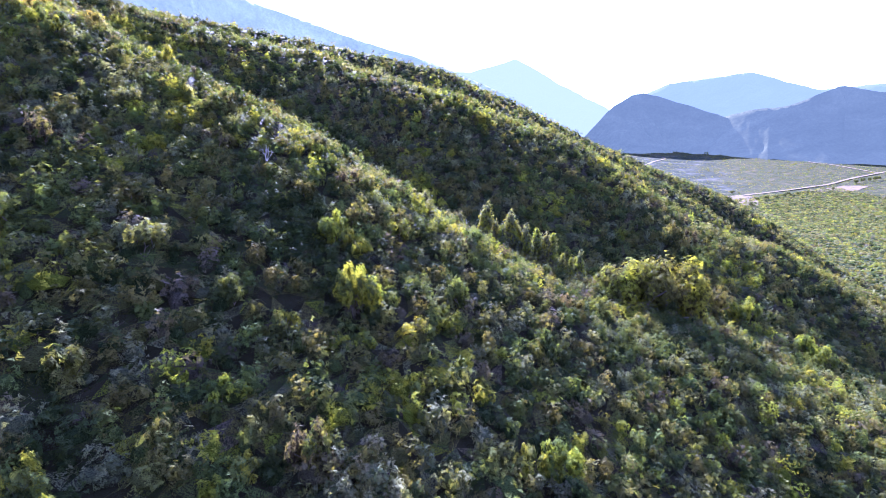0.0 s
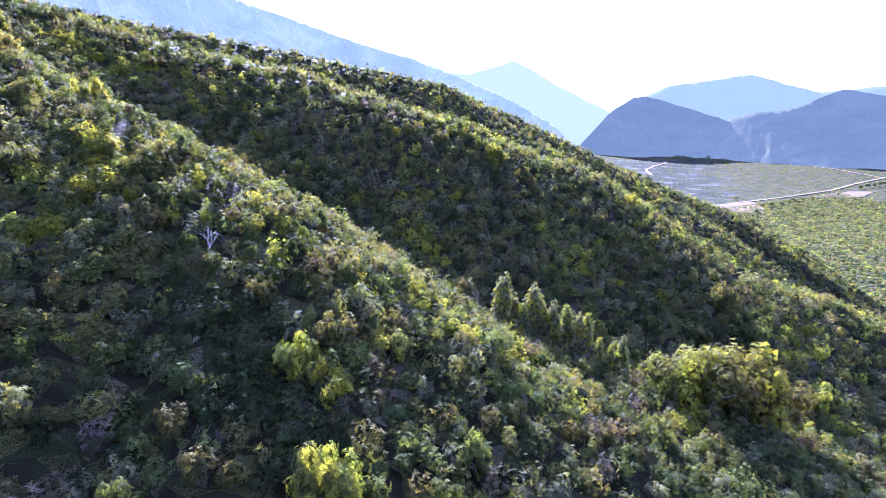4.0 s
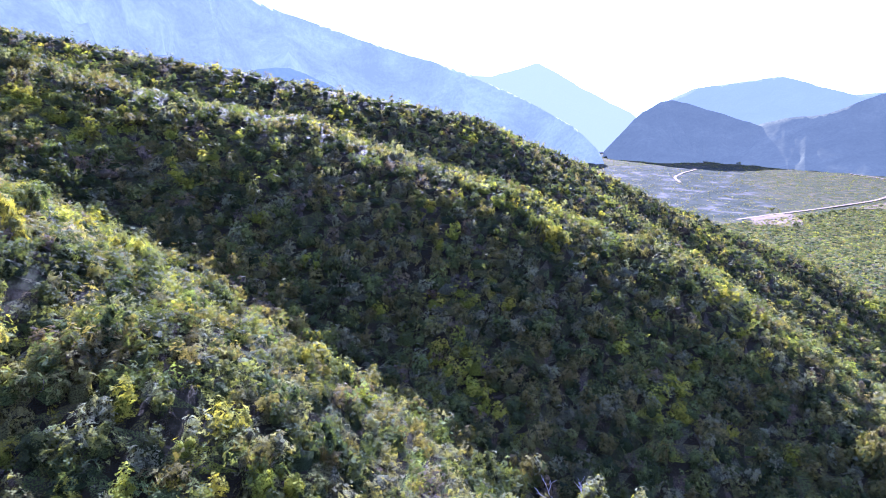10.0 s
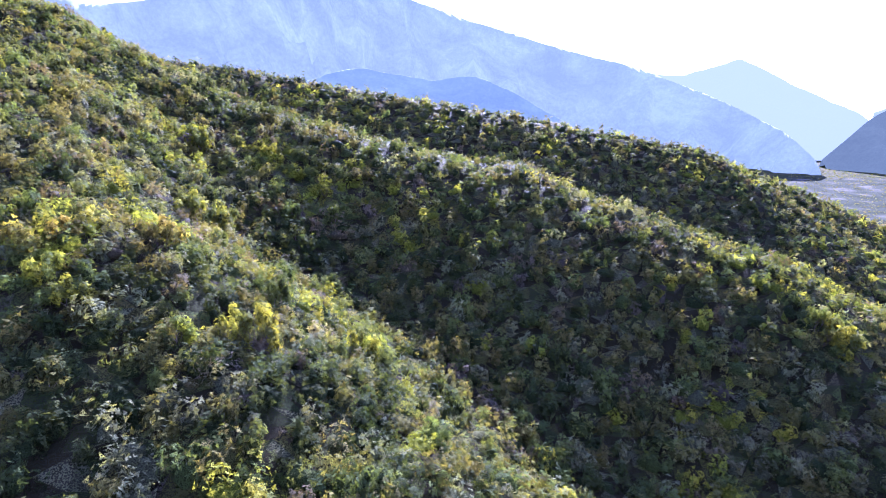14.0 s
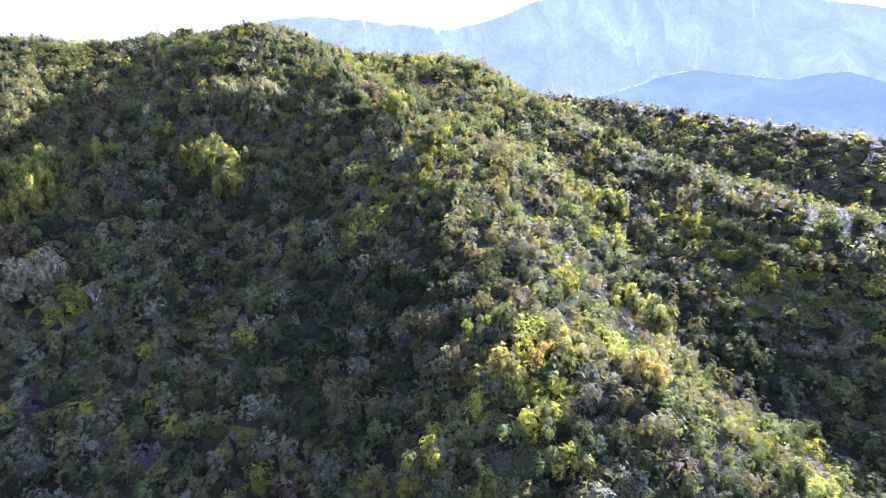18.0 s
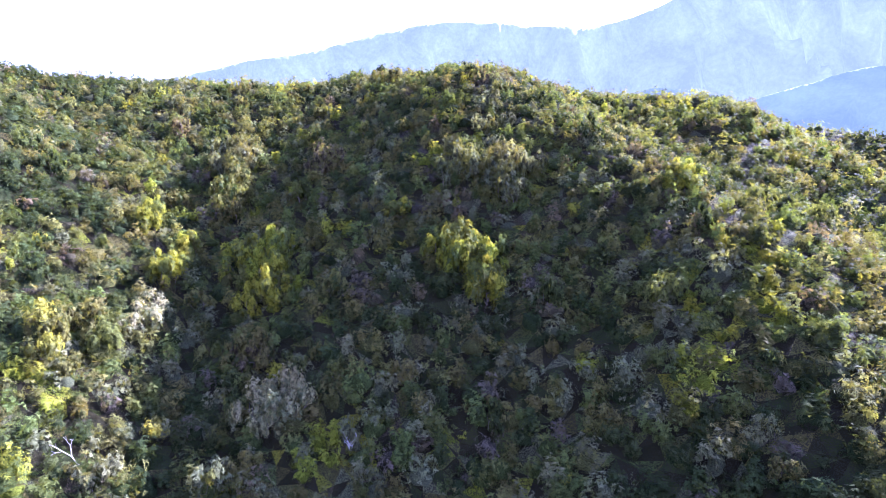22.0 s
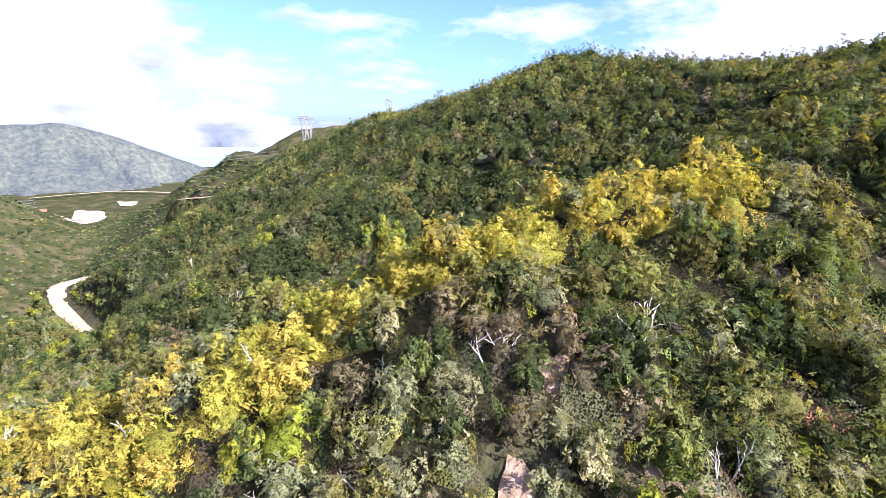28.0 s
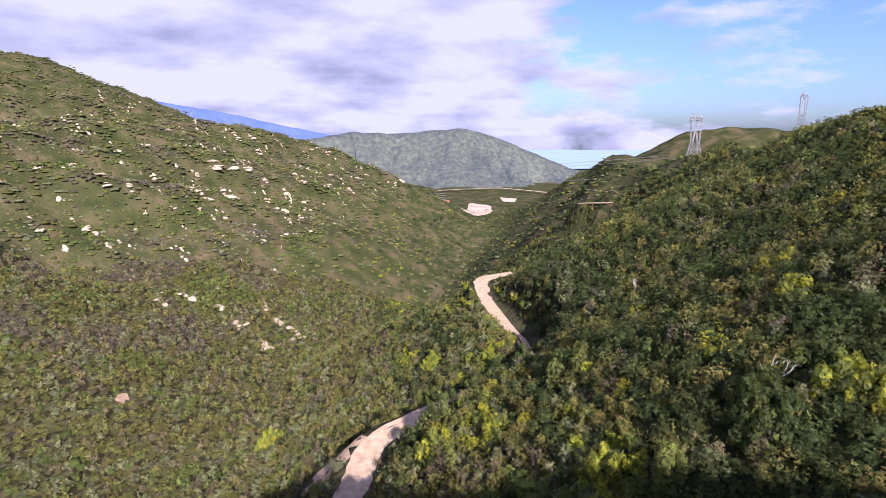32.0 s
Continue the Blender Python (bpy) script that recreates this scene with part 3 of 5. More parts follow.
def leaf_cloud(centres, radii, heights, kinds, counts, size, rng, lobes=8, domes=0, core=1.0):
    """Leaf sprays of many shrubs at once: triangles on the lobes of each crown. Returns vertices, faces, and a tag for each face."""
    n = len(centres)
    owner = np.repeat(np.arange(n), counts)
    m = len(owner)
    ang = rng.uniform(0, 2 * np.pi, (n, lobes))
    rad = np.sqrt(rng.uniform(0, 1, (n, lobes))) * 0.66
    lob = np.stack([np.cos(ang) * rad, np.sin(ang) * rad, rng.uniform(0.22, 0.8, (n, lobes)) * (1.05 - 0.55 * rad)], -1)
    lsize = rng.uniform(0.28, 0.46, (n, lobes))
    pick = rng.integers(0, lobes, m)
    d = rng.normal(size=(m, 3))
    d[:, 2] = d[:, 2] * 0.9 + 0.25
    d /= np.linalg.norm(d, axis=1)[:, None]
    local = lob[owner, pick] + d * (lsize[owner, pick] * rng.uniform(0.6, 1.1, m))[:, None]
    local[:, 2] = np.maximum(local[:, 2], 0.04)
    scale = np.stack([radii, radii, heights], -1)
    pos = centres[owner] + local * scale[owner]
    normal = d + rng.normal(size=(m, 3)) * 0.34
    normal[:, 2] += 0.25
    normal /= np.linalg.norm(normal, axis=1)[:, None]
    ref = rng.normal(size=(m, 3))
    a = np.cross(normal, ref)
    a /= np.linalg.norm(a, axis=1)[:, None] + 1e-9
    b = np.cross(normal, a)
    s = (np.broadcast_to(size, (n,))[owner] * rng.uniform(0.65, 1.35, m))[:, None]
    v = np.stack([pos + a * s, pos - a * s * 0.5 + b * s * 0.62, pos - a * s * 0.5 - b * s * 0.62], 1).reshape(-1, 3)
    f = np.arange(m * 3).reshape(-1, 3)
    own_shade, own_hue = rng.uniform(0, 1, n), rng.uniform(0, 1, n)
    shade = rng.uniform(0, 1, m) * 0.42 + 0.58 * own_shade[owner]
    tag = np.stack([np.asarray(kinds)[owner], shade, own_hue[owner]], -1)
    if domes:
        # dense inner mass of each crown: lumpy k-sided dome, darkened as interior shade
        k = domes
        ring = np.arange(k) * 2 * np.pi / k
        levels = ((0.86, 0.06, 0.0), (0.88, 0.42, 0.5), (0.56, 0.74, 0.1)) if k > 5 else ((0.86, 0.06, 0.0), (0.70, 0.58, 0.5))
        dome = np.concatenate([np.stack([w * np.cos(ring + turn), w * np.sin(ring + turn), ring * 0 + h], -1) for w, h, turn in levels] + [np.array([[0, 0, 0.84]])])
        j = np.arange(k)
        nxt = (j + 1) % k
        tri = []
        for q in range(len(levels) - 1):
            tri += [np.stack([j + q * k, nxt + q * k, j + (q + 1) * k], -1), np.stack([nxt + q * k, nxt + (q + 1) * k, j + (q + 1) * k], -1)]
        top = (len(levels) - 1) * k
        tri = np.concatenate(tri + [np.stack([j + top, nxt + top, j * 0 + top + k], -1)])
        dv = dome[None] * rng.uniform(0.66, 1.06, (n, len(dome), 1)) * core * scale[:, None, :] + centres[:, None, :]
        df = tri[None] + (np.arange(n) * len(dome))[:, None, None] + len(v)
        v = np.concatenate([v, dv.reshape(-1, 3)])
        f = np.concatenate([f, df.reshape(-1, 3)])
        q = n * len(tri)
        # small cores are darkened further, for the shade seen between leaves
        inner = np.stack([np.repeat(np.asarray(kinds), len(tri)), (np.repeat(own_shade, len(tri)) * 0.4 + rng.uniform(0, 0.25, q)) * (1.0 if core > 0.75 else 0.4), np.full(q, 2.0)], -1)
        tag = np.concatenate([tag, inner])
    return v, f, tag


def leaf_object(name, data, mat, parent=None):
    v, f, tag = data
    ob = link_mesh(name, v, f, mat, parent)
    att = ob.data.attributes.new("leaf", "FLOAT_VECTOR", "FACE")
    att.data.foreach_set("vector", tag.astype(np.float32).ravel())
    return ob


LOOKED_AT = [(60, 100, 0), (-30, 95, 0), (-80, 118, 0), (-140, 128, 0), (-178, 92, 0), (-172, 45, 0), (-150, 5, 0), (-168, -60, 0), (-175, -100, 0)]        # the crests and folds that lie nearest


def species_at(x, y, rng):
    """Which shrub grows where: patches, with blossom on the southern spur and dark oak on the canyon's wooded side."""
    p = waves(x, y, 17, 3, 46.0) + 0.6 * rng.normal(size=np.shape(x))
    wooded = ((x < -148 + 0.2 * y) & (y < -15)) | ((x < -184) & (y < 58))
    low = (x > -135 + 8 * waves(x, y, 31, 2, 30.0)) & (y < -45)
    p = np.where(wooded, p - 0.8, np.where(low, np.minimum(p - 0.05, 0.9), p))
    kinds = np.full(np.shape(x), slot("olive"))
    kinds = np.where(p > 0.25, slot("mid"), kinds)
    kinds = np.where(p > 1.05, slot("bright"), kinds)
    kinds = np.where(p < -0.35, slot("dark"), kinds)
    r = rng.uniform(0, 1, np.shape(x))
    kinds = np.where(r < np.where(wooded, 0.05, 0.14), slot("sage"), kinds)
    kinds = np.where((r > 0.14) & (r < 0.165), slot("dry"), kinds)
    kinds = np.where((r > 0.165) & (r < 0.185), slot("grey"), kinds)
    kinds = np.where(low & (kinds == slot("dark")), slot("olive"), kinds)
    kinds = np.where(low & (r > 0.2) & (r < 0.32), slot("dry"), kinds)
    kinds = np.where(low & (r > 0.38) & (r < 0.46), slot("sage"), kinds)
    d, _ = near_line(x, y, [(-181, 20, 0), (-173, 13, 0), (-165, 9, 0), (-156, 3, 0), (-147, 0, 0), (-140, -4, 0), (-131, -13, 0), (-120, -21, 0), (-105, -28, 0), (-75, -38, 0)])
    kinds = np.where((d < np.where(x > -150, 6.4, 4.6) + 1.8 * waves(x, y, 23, 2, 14.0)) & (r > 0.12), slot("blossom"), kinds)
    # withered seed heads along the rim of the spur
    d, _ = near_line(x, y, [(-152, -18, 0), (-142, -21, 0), (-133, -27, 0), (-122, -31, 0)])
    kinds = np.where((d < 3.2) & (r > 0.4), slot("dry"), kinds)
    # paler mix of dry and flowering shrubs on the spur's near flank
    mixed = (x > -164) & (x < -132) & (y > 2) & (y < 34) & (kinds != slot("blossom"))
    kinds = np.where(mixed & (r < 0.06), slot("cream"), np.where(mixed & (r < 0.34), slot("sage"), np.where(mixed & (r < 0.46), slot("dry"), kinds)))
    # the dry, sunburnt side of the canyon
    burnt = (x > -60 + 0.28 * (y + 300)) & (y < -235)
    patch = waves(x, y, 41, 3, 75.0) + 1.3 * (r - 0.5)
    dry_kind = np.where(patch > 0.55, slot("mid"), np.where(patch > 0.0, slot("olive"), np.where(patch > -0.3, slot("sage"), np.where(patch > -0.75, slot("dry"), slot("grey")))))
    return np.where(burnt, dry_kind, kinds)


# the slopes that lie open to the air route, north and south of the blossoming spur
NORTH_LAND = [(-280, -5), (-272, 60), (-258, 112), (-218, 140), (-192, 170), (-165, 200), (-105, 226), (-240, 232), (-150, 280), (-70, 306), (60, 336), (140, 358), (285, 370), (235, 280),
              (195, 235), (155, 170), (100, 108), (75, 72), (35, 46), (5, 26), (-40, 22), (-65, 58), (-95, 64), (-118, 55), (-138, 42), (-138, -5)]
SOUTH_LAND = [(-280, 0), (-136, 0), (-125, -4), (-98, -8), (-84, -50), (-70, -95), (-40, -130), (8, -180), (40, -240), (80, -330), (140, -420), (200, -530), (330, -640), (440, -740), (330, -1000), (-600, -1000), (-450, -640), (-390, -400), (-335, -260), (-295, -100)]
EAST_LAND = [(285, 370), (235, 280), (330, 330), (700, 640), (900, 1000), (450, 1000), (330, 480)]


def inside(x, y, poly):
    k = np.zeros(np.shape(x), dtype=bool)
    for (x0, y0), (x1, y1) in zip(poly, poly[1:] + poly[:1]):
        if y0 == y1:
            continue
        k ^= ((y0 > y) != (y1 > y)) & (x < (x1 - x0) * (y - y0) / (y1 - y0) + x0)
    return k


def open_land(x, y):
    return inside(x, y, NORTH_LAND) | inside(x, y, SOUTH_LAND) | inside(x, y, EAST_LAND)


# small clearings of bare soil: x, y, radius
CLEARINGS = [(-154.2, 21.5, 0.7), (-159.6, 26.5, 0.5), (-159.7, 19.6, 0.5), (-161, 28.5, 0.4), (-148, 9, 0.4), (-30, -218, 2.4), (-168.8, 32, 0.7), (-115, -122, 7.5), (-120, -131, 4.5), (-182, -242, 4.0)]


def scatter(x0, x1, y0, y1, step, rng, keep):
    nx, ny = int((x1 - x0) / step), int((y1 - y0) / step)
    x, y = np.meshgrid(np.linspace(x0, x1, nx), np.linspace(y0, y1, ny), indexing="ij")
    x = (x + rng.uniform(-0.48, 0.48, x.shape) * step).ravel()
    y = (y + rng.uniform(-0.48, 0.48, y.shape) * step).ravel()
    k = keep(x, y)
    for pts in ROADS.values():
        k &= near_line(x, y, pts)[0] > 5.0
    for px, py, pr in CLEARINGS:
        k &= np.hypot(x - px, y - py) > pr + 0.4
    return x[k], y[k]


def off_line(x, y):
    return near_line(x, y, LOOKED_AT)[0]


rng = np.random.default_rng(7)


def brush(name, box, step, keep, radius, height, count, size, label, mat=BRUSH, sides=7, core=0.62):
    x, y = scatter(*box, step, rng, keep)
    z = ground_z(x, y)
    n = len(x)
    r = radius * np.clip(np.exp(rng.normal(0, 0.3, n)), 0.55, 2.0)
    h = height * np.clip(np.exp(rng.normal(0, 0.17, n)), 0.65, 1.6)
    wooded = np.where((x < -148 + 0.2 * y) & (y < -15) & (off_line(x, y) < 115), 1.35, 1.0)
    r, h = r * wooded, h * wooded
    c = np.stack([x, y, z - 0.15], -1)
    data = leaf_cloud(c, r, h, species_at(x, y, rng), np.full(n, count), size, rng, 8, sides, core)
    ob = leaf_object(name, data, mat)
    return tagged(ob, label, "brush", kind="stuff")


def ring(lo, hi):
    return lambda x, y: open_land(x, y) & (off_line(x, y) >= lo) & (off_line(x, y) < hi)


def hidden(lo, hi):
    return lambda x, y: ~open_land(x, y) & (off_line(x, y) >= lo) & (off_line(x, y) < hi)


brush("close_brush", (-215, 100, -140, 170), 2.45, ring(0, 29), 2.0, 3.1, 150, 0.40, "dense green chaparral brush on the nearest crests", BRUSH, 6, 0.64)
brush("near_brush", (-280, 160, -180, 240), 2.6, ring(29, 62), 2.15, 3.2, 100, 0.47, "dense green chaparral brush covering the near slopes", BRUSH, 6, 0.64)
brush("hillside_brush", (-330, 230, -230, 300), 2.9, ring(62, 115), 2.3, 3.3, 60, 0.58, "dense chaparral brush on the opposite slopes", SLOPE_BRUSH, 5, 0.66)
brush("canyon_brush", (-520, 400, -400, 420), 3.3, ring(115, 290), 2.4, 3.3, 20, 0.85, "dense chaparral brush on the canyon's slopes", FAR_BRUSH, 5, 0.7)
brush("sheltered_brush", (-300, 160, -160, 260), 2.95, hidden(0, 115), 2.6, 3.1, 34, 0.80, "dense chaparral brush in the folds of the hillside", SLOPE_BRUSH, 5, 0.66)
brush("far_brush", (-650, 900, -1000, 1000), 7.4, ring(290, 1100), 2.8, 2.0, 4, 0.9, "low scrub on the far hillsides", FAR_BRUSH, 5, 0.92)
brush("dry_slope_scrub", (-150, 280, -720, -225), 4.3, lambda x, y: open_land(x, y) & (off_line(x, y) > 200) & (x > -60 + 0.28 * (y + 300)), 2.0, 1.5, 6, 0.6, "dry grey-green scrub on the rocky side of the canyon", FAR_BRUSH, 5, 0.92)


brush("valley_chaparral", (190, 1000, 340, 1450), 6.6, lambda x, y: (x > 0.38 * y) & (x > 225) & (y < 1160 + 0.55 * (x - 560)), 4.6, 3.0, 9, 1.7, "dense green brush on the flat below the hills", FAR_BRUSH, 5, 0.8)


def undergrowth(name, box, cell, keep, label):
    """Low tangled growth that closes the gaps between the crowns."""
    x, y = np.meshgrid(np.arange(box[0], box[1], cell), np.arange(box[2], box[3], cell), indexing="ij")
    nu, nv = x.shape
    x, y = x + rng.uniform(-0.42, 0.42, x.shape) * cell, y + rng.uniform(-0.42, 0.42, x.shape) * cell
    ok = keep(x, y) & open_land(x, y)
    for pts in ROADS.values():
        ok &= near_line(x, y, pts)[0] > 4.4
    for px, py, pr in CLEARINGS:
        ok &= np.hypot(x - px, y - py) > pr
    z = ground_z(x, y) + rng.uniform(0.3, 1.5, x.shape)
    f = grid_faces(nu, nv)
    f = f[ok.ravel()[f].all(1)]
    used, f = np.unique(f, return_inverse=True)
    f = f.reshape(-1, 4)
    v = np.stack([x, y, z], -1).reshape(-1, 3)[used]
    f = np.concatenate([f[:, :3], f[:, [0, 2, 3]]])
    m = v[f].mean(1)
    kinds = species_at(m[:, 0], m[:, 1], rng)
    # dark twigs and low tones put the shade between crowns into the colour
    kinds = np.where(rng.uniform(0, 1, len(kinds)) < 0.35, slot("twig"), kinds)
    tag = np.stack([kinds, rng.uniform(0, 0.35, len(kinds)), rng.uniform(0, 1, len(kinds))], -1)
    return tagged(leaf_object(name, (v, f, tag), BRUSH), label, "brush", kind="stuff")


brush("low_brush", (-280, 160, -180, 240), 2.8, ring(0, 62), 1.2, 1.4, 14, 0.45, "low young shrubs and herbs between the larger ones", BRUSH, 5, 0.6)
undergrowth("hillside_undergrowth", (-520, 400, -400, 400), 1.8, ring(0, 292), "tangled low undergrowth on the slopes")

# ---- single shrubs and trees ----


def part(name, bm, mat, parent, label=""):
    me = bpy.data.meshes.new(name)
    bm.to_mesh(me)
    bm.free()
    me.materials.append(mat)
    ob = new(name, me)
    ob.parent = parent
    if label:
        ob["label"] = label
    return ob


def limb(bm, a, b, r0, r1, sides=5):
    """A tapered branch from a to b."""
    a, b = Vector(a), Vector(b)
    turn = (b - a).to_track_quat("Z", "Y")
    rings = []
    for p, r in ((a, r0), (b, r1)):
        rings.append([bm.verts.new(p + turn @ Vector((math.cos(i * 2 * math.pi / sides) * r, math.sin(i * 2 * math.pi / sides) * r, 0))) for i in range(sides)])
    for i in range(sides):
        j = (i + 1) % sides
        bm.faces.new((rings[0][i], rings[0][j], rings[1][j], rings[1][i]))
    bm.faces.new(list(reversed(rings[0])))
    bm.faces.new(rings[1])


def branch_out(bm, rnd, p, way, length, r, depth, twist=0.5):
    """A branch that forks until it is a twig."""
    p, way = Vector(p), Vector(way).normalized()
    q = p + way * length * 0.55
    bend = (way + Vector((rnd.gauss(0, 0.18), rnd.gauss(0, 0.18), rnd.gauss(0.05, 0.12)))).normalized()
    e = q + bend * length * 0.45
    limb(bm, p, q, r, r * 0.8, 3 if depth < 1 else 4)
    limb(bm, q, e, r * 0.8, r * 0.55, 3 if depth < 1 else 4)
    if depth > 0:
        for k in range(2 if depth < 2 else rnd.choice((2, 2, 3))):
            w = bend + Vector((rnd.gauss(0, twist), rnd.gauss(0, twist), rnd.gauss(0.12, twist * 0.6)))
            branch_out(bm, rnd, q.lerp(e, rnd.uniform(0.3, 1.0)), w, length * rnd.uniform(0.5, 0.75), r * 0.55, depth - 1, twist)


def stems(parent, rnd, radius, height, count, thick, name="trunk"):
    bm = bmesh.new()
    for k in range(count):
        a = k * 2 * math.pi / count + rnd.uniform(-0.4, 0.4)
        lean = rnd.uniform(0.25, 0.6) if count > 1 else 0.08
        way = (math.cos(a) * lean * radius / height * 2, math.sin(a) * lean * radius / height * 2, 1)
        branch_out(bm, rnd, (math.cos(a) * thick * (count > 1), math.sin(a) * thick * (count > 1), -0.35), way, height * 0.5, thick, 1)
    return part(name, bm, BARK, parent)


def crown_lobes(rg, shape, lobes):
    """Where the clumps of a crown sit, in units of its radius and height."""
    ang = rg.uniform(0, 2 * np.pi, lobes)
    rad = np.sqrt(rg.uniform(0, 1, lobes)) * 0.72
    if shape == "tall":
        z = rg.uniform(0.15, 0.9, lobes)
        rad *= 0.9 * (1.05 - z)
    elif shape == "tree":
        z = rg.uniform(0.38, 0.85, lobes) * (1.06 - 0.4 * rad)
    else:
        z = rg.uniform(0.18, 0.82, lobes) * (1.05 - 0.5 * rad)
    return np.stack([np.cos(ang) * rad, np.sin(ang) * rad, z], -1)


def crown_mesh(parent, seed, kind, second, radius, height, leaves, size, shape, lobes=11):
    """Leaf sprays gathered in clumps of uneven size."""
    rg = np.random.default_rng(seed)
    lob = crown_lobes(rg, shape, lobes)
    ls = rg.uniform(0.16, 0.36, lobes) * (0.75 if shape == "tall" else 1)
    pick = rg.choice(lobes, leaves, p=ls ** 2 / (ls ** 2).sum())
    d = rg.normal(size=(leaves, 3))
    d[:, 2] = d[:, 2] * 0.9 + 0.25
    d /= np.linalg.norm(d, axis=1)[:, None]
    pos = (lob[pick] + d * (ls[pick] * rg.uniform(0.55, 1.12, leaves))[:, None]) * np.array([radius, radius, height])
    pos[:, 2] = np.maximum(pos[:, 2], 0.05)
    nrm = d + rg.normal(size=(leaves, 3)) * 0.36
    nrm[:, 2] += 0.2
    nrm /= np.linalg.norm(nrm, axis=1)[:, None]
    a = np.cross(nrm, rg.normal(size=(leaves, 3)))
    a /= np.linalg.norm(a, axis=1)[:, None] + 1e-9
    b = np.cross(nrm, a)
    s = (size * rg.uniform(0.6, 1.4, leaves))[:, None]
    v = np.stack([pos + a * s, pos - a * s * 0.5 + b * s * 0.6, pos - a * s * 0.5 - b * s * 0.6], 1).reshape(-1, 3)
    f = np.arange(leaves * 3).reshape(-1, 3)
    # whole clumps run to the second kind of leaf
    turned = rg.uniform(0, 1, lobes) < 0.3
    kinds = np.where(turned[pick] | (rg.uniform(0, 1, leaves) < 0.12), slot(second), slot(kind))
    tag = np.stack([kinds, rg.uniform(0.25, 0.9, leaves), rg.uniform(0, 1, leaves)], -1)
    # the dense middle of each clump, darkened to stand in for inner shade
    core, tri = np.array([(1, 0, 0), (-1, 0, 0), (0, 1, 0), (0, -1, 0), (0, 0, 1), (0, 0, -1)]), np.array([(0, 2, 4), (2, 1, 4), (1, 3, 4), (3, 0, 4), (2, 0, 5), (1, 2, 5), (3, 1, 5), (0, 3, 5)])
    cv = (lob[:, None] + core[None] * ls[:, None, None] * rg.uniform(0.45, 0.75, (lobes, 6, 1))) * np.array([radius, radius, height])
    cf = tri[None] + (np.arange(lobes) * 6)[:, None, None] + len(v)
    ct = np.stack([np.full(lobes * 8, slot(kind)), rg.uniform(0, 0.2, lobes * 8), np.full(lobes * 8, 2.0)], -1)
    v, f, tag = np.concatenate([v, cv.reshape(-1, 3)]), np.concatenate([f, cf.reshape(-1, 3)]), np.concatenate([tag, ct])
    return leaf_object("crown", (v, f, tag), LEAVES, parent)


KINDS = {
    # kind: name, main leaf, second leaf, shape, leaves, leaf size, label
    "bright": ("laurel_shrub", "bright", "mid", "shrub", 440, 0.33, "rounded laurel shrub with bright yellow-green new leaves"),
    "olive": ("chamise_shrub", "olive", "dark", "shrub", 440, 0.32, "dense olive-green chamise shrub on the slope"),
    "mid": ("scrub_oak", "mid", "dark", "shrub", 440, 0.33, "bushy green scrub oak among the brush"),
    "dark": ("oak_shrub", "dark", "mid", "shrub", 460, 0.33, "dark green glossy oak shrub with a dense crown"),
    "sage": ("sage_bush", "sage", "olive", "shrub", 440, 0.30, "pale grey-green sage bush with silvery leaves"),
    "dry": ("dry_shrub", "dry", "olive", "shrub", 420, 0.26, "half-dry brown shrub with withered twigs"),
    "blossom": ("broom_bush", "blossom", "olive", "shrub", 460, 0.28, "broom bush covered in yellow blossom"),
    "cream": ("lilac_bush", "cream", "sage", "shrub", 460, 0.28, "bush with clusters of creamy white blossom"),
    "red": ("sumac_bush", "red", "dry", "shrub", 420, 0.26, "small bush with dark red leaves"),
    "grove": ("willow_tree", "olive", "bright", "tree", 2200, 0.42, "broad willow tree with pale sunlit leaves"),
    "valley": ("cottonwood_tree", "mid", "dark", "tree", 500, 0.42, "green cottonwood tree on the valley floor"),
    "tall": ("poplar_tree", "sage", "bright", "tall", 1400, 0.36, "slender upright poplar with silvery leaves"),
}
TEMPLATES = {}


def template(kind, variant):
    """One plant of a kind, two metres in radius and three high, built once and kept for copying."""
    key = (kind, variant)
    if key not in TEMPLATES:
        name, first, second, shape, leaves, size, label = KINDS[kind]
        rnd = random.Random(name + str(variant))
        root = new(name)
        seed = 100 + 10 * list(KINDS).index(kind) + variant
        if shape == "tall":
            stems(root, rnd, 1.5, 9.0, 1, 0.14)
            crown_mesh(root, seed, first, second, 3.3, 8.8, leaves, size, shape, 30)
        elif shape == "tree":
            stems(root, rnd, 4.0, 7.0, 3, 0.22)
            crown_mesh(root, seed, first, second, 4.6, 7.5, leaves, size, shape, 20)
        else:
            stems(root, rnd, 1.8, 2.6, 3, 0.07)
            crown_mesh(root, seed, first, second, 2.2, 3.3, leaves, size, shape)
        tagged(root, label, name.replace("_", " ").split()[-1], group=name.replace("_", " ") + "s of the hillside")
        TEMPLATES[key] = [root, False]
    return TEMPLATES[key]


plant_random = random.Random(5)


def plant(kind, x, y, size=1.0, tall=1.0):
    z = float(ground_z(np.array([x]), np.array([y]))[0])
    entry = template(kind, plant_random.randrange(3))
    m = Matrix.LocRotScale((x, y, z), Euler((plant_random.gauss(0, 0.06), plant_random.gauss(0, 0.06), plant_random.uniform(0, 6.28))), (size, size, size * tall))
    if not entry[1]:
        entry[0].matrix_basis = m
        entry[1] = True
        return entry[0]
    ob = entry[0].copy()
    scene.collection.objects.link(ob)
    ob.matrix_basis = m
    for child in entry[0].children:
        c = child.copy()
        scene.collection.objects.link(c)
        c.parent = ob
    return ob


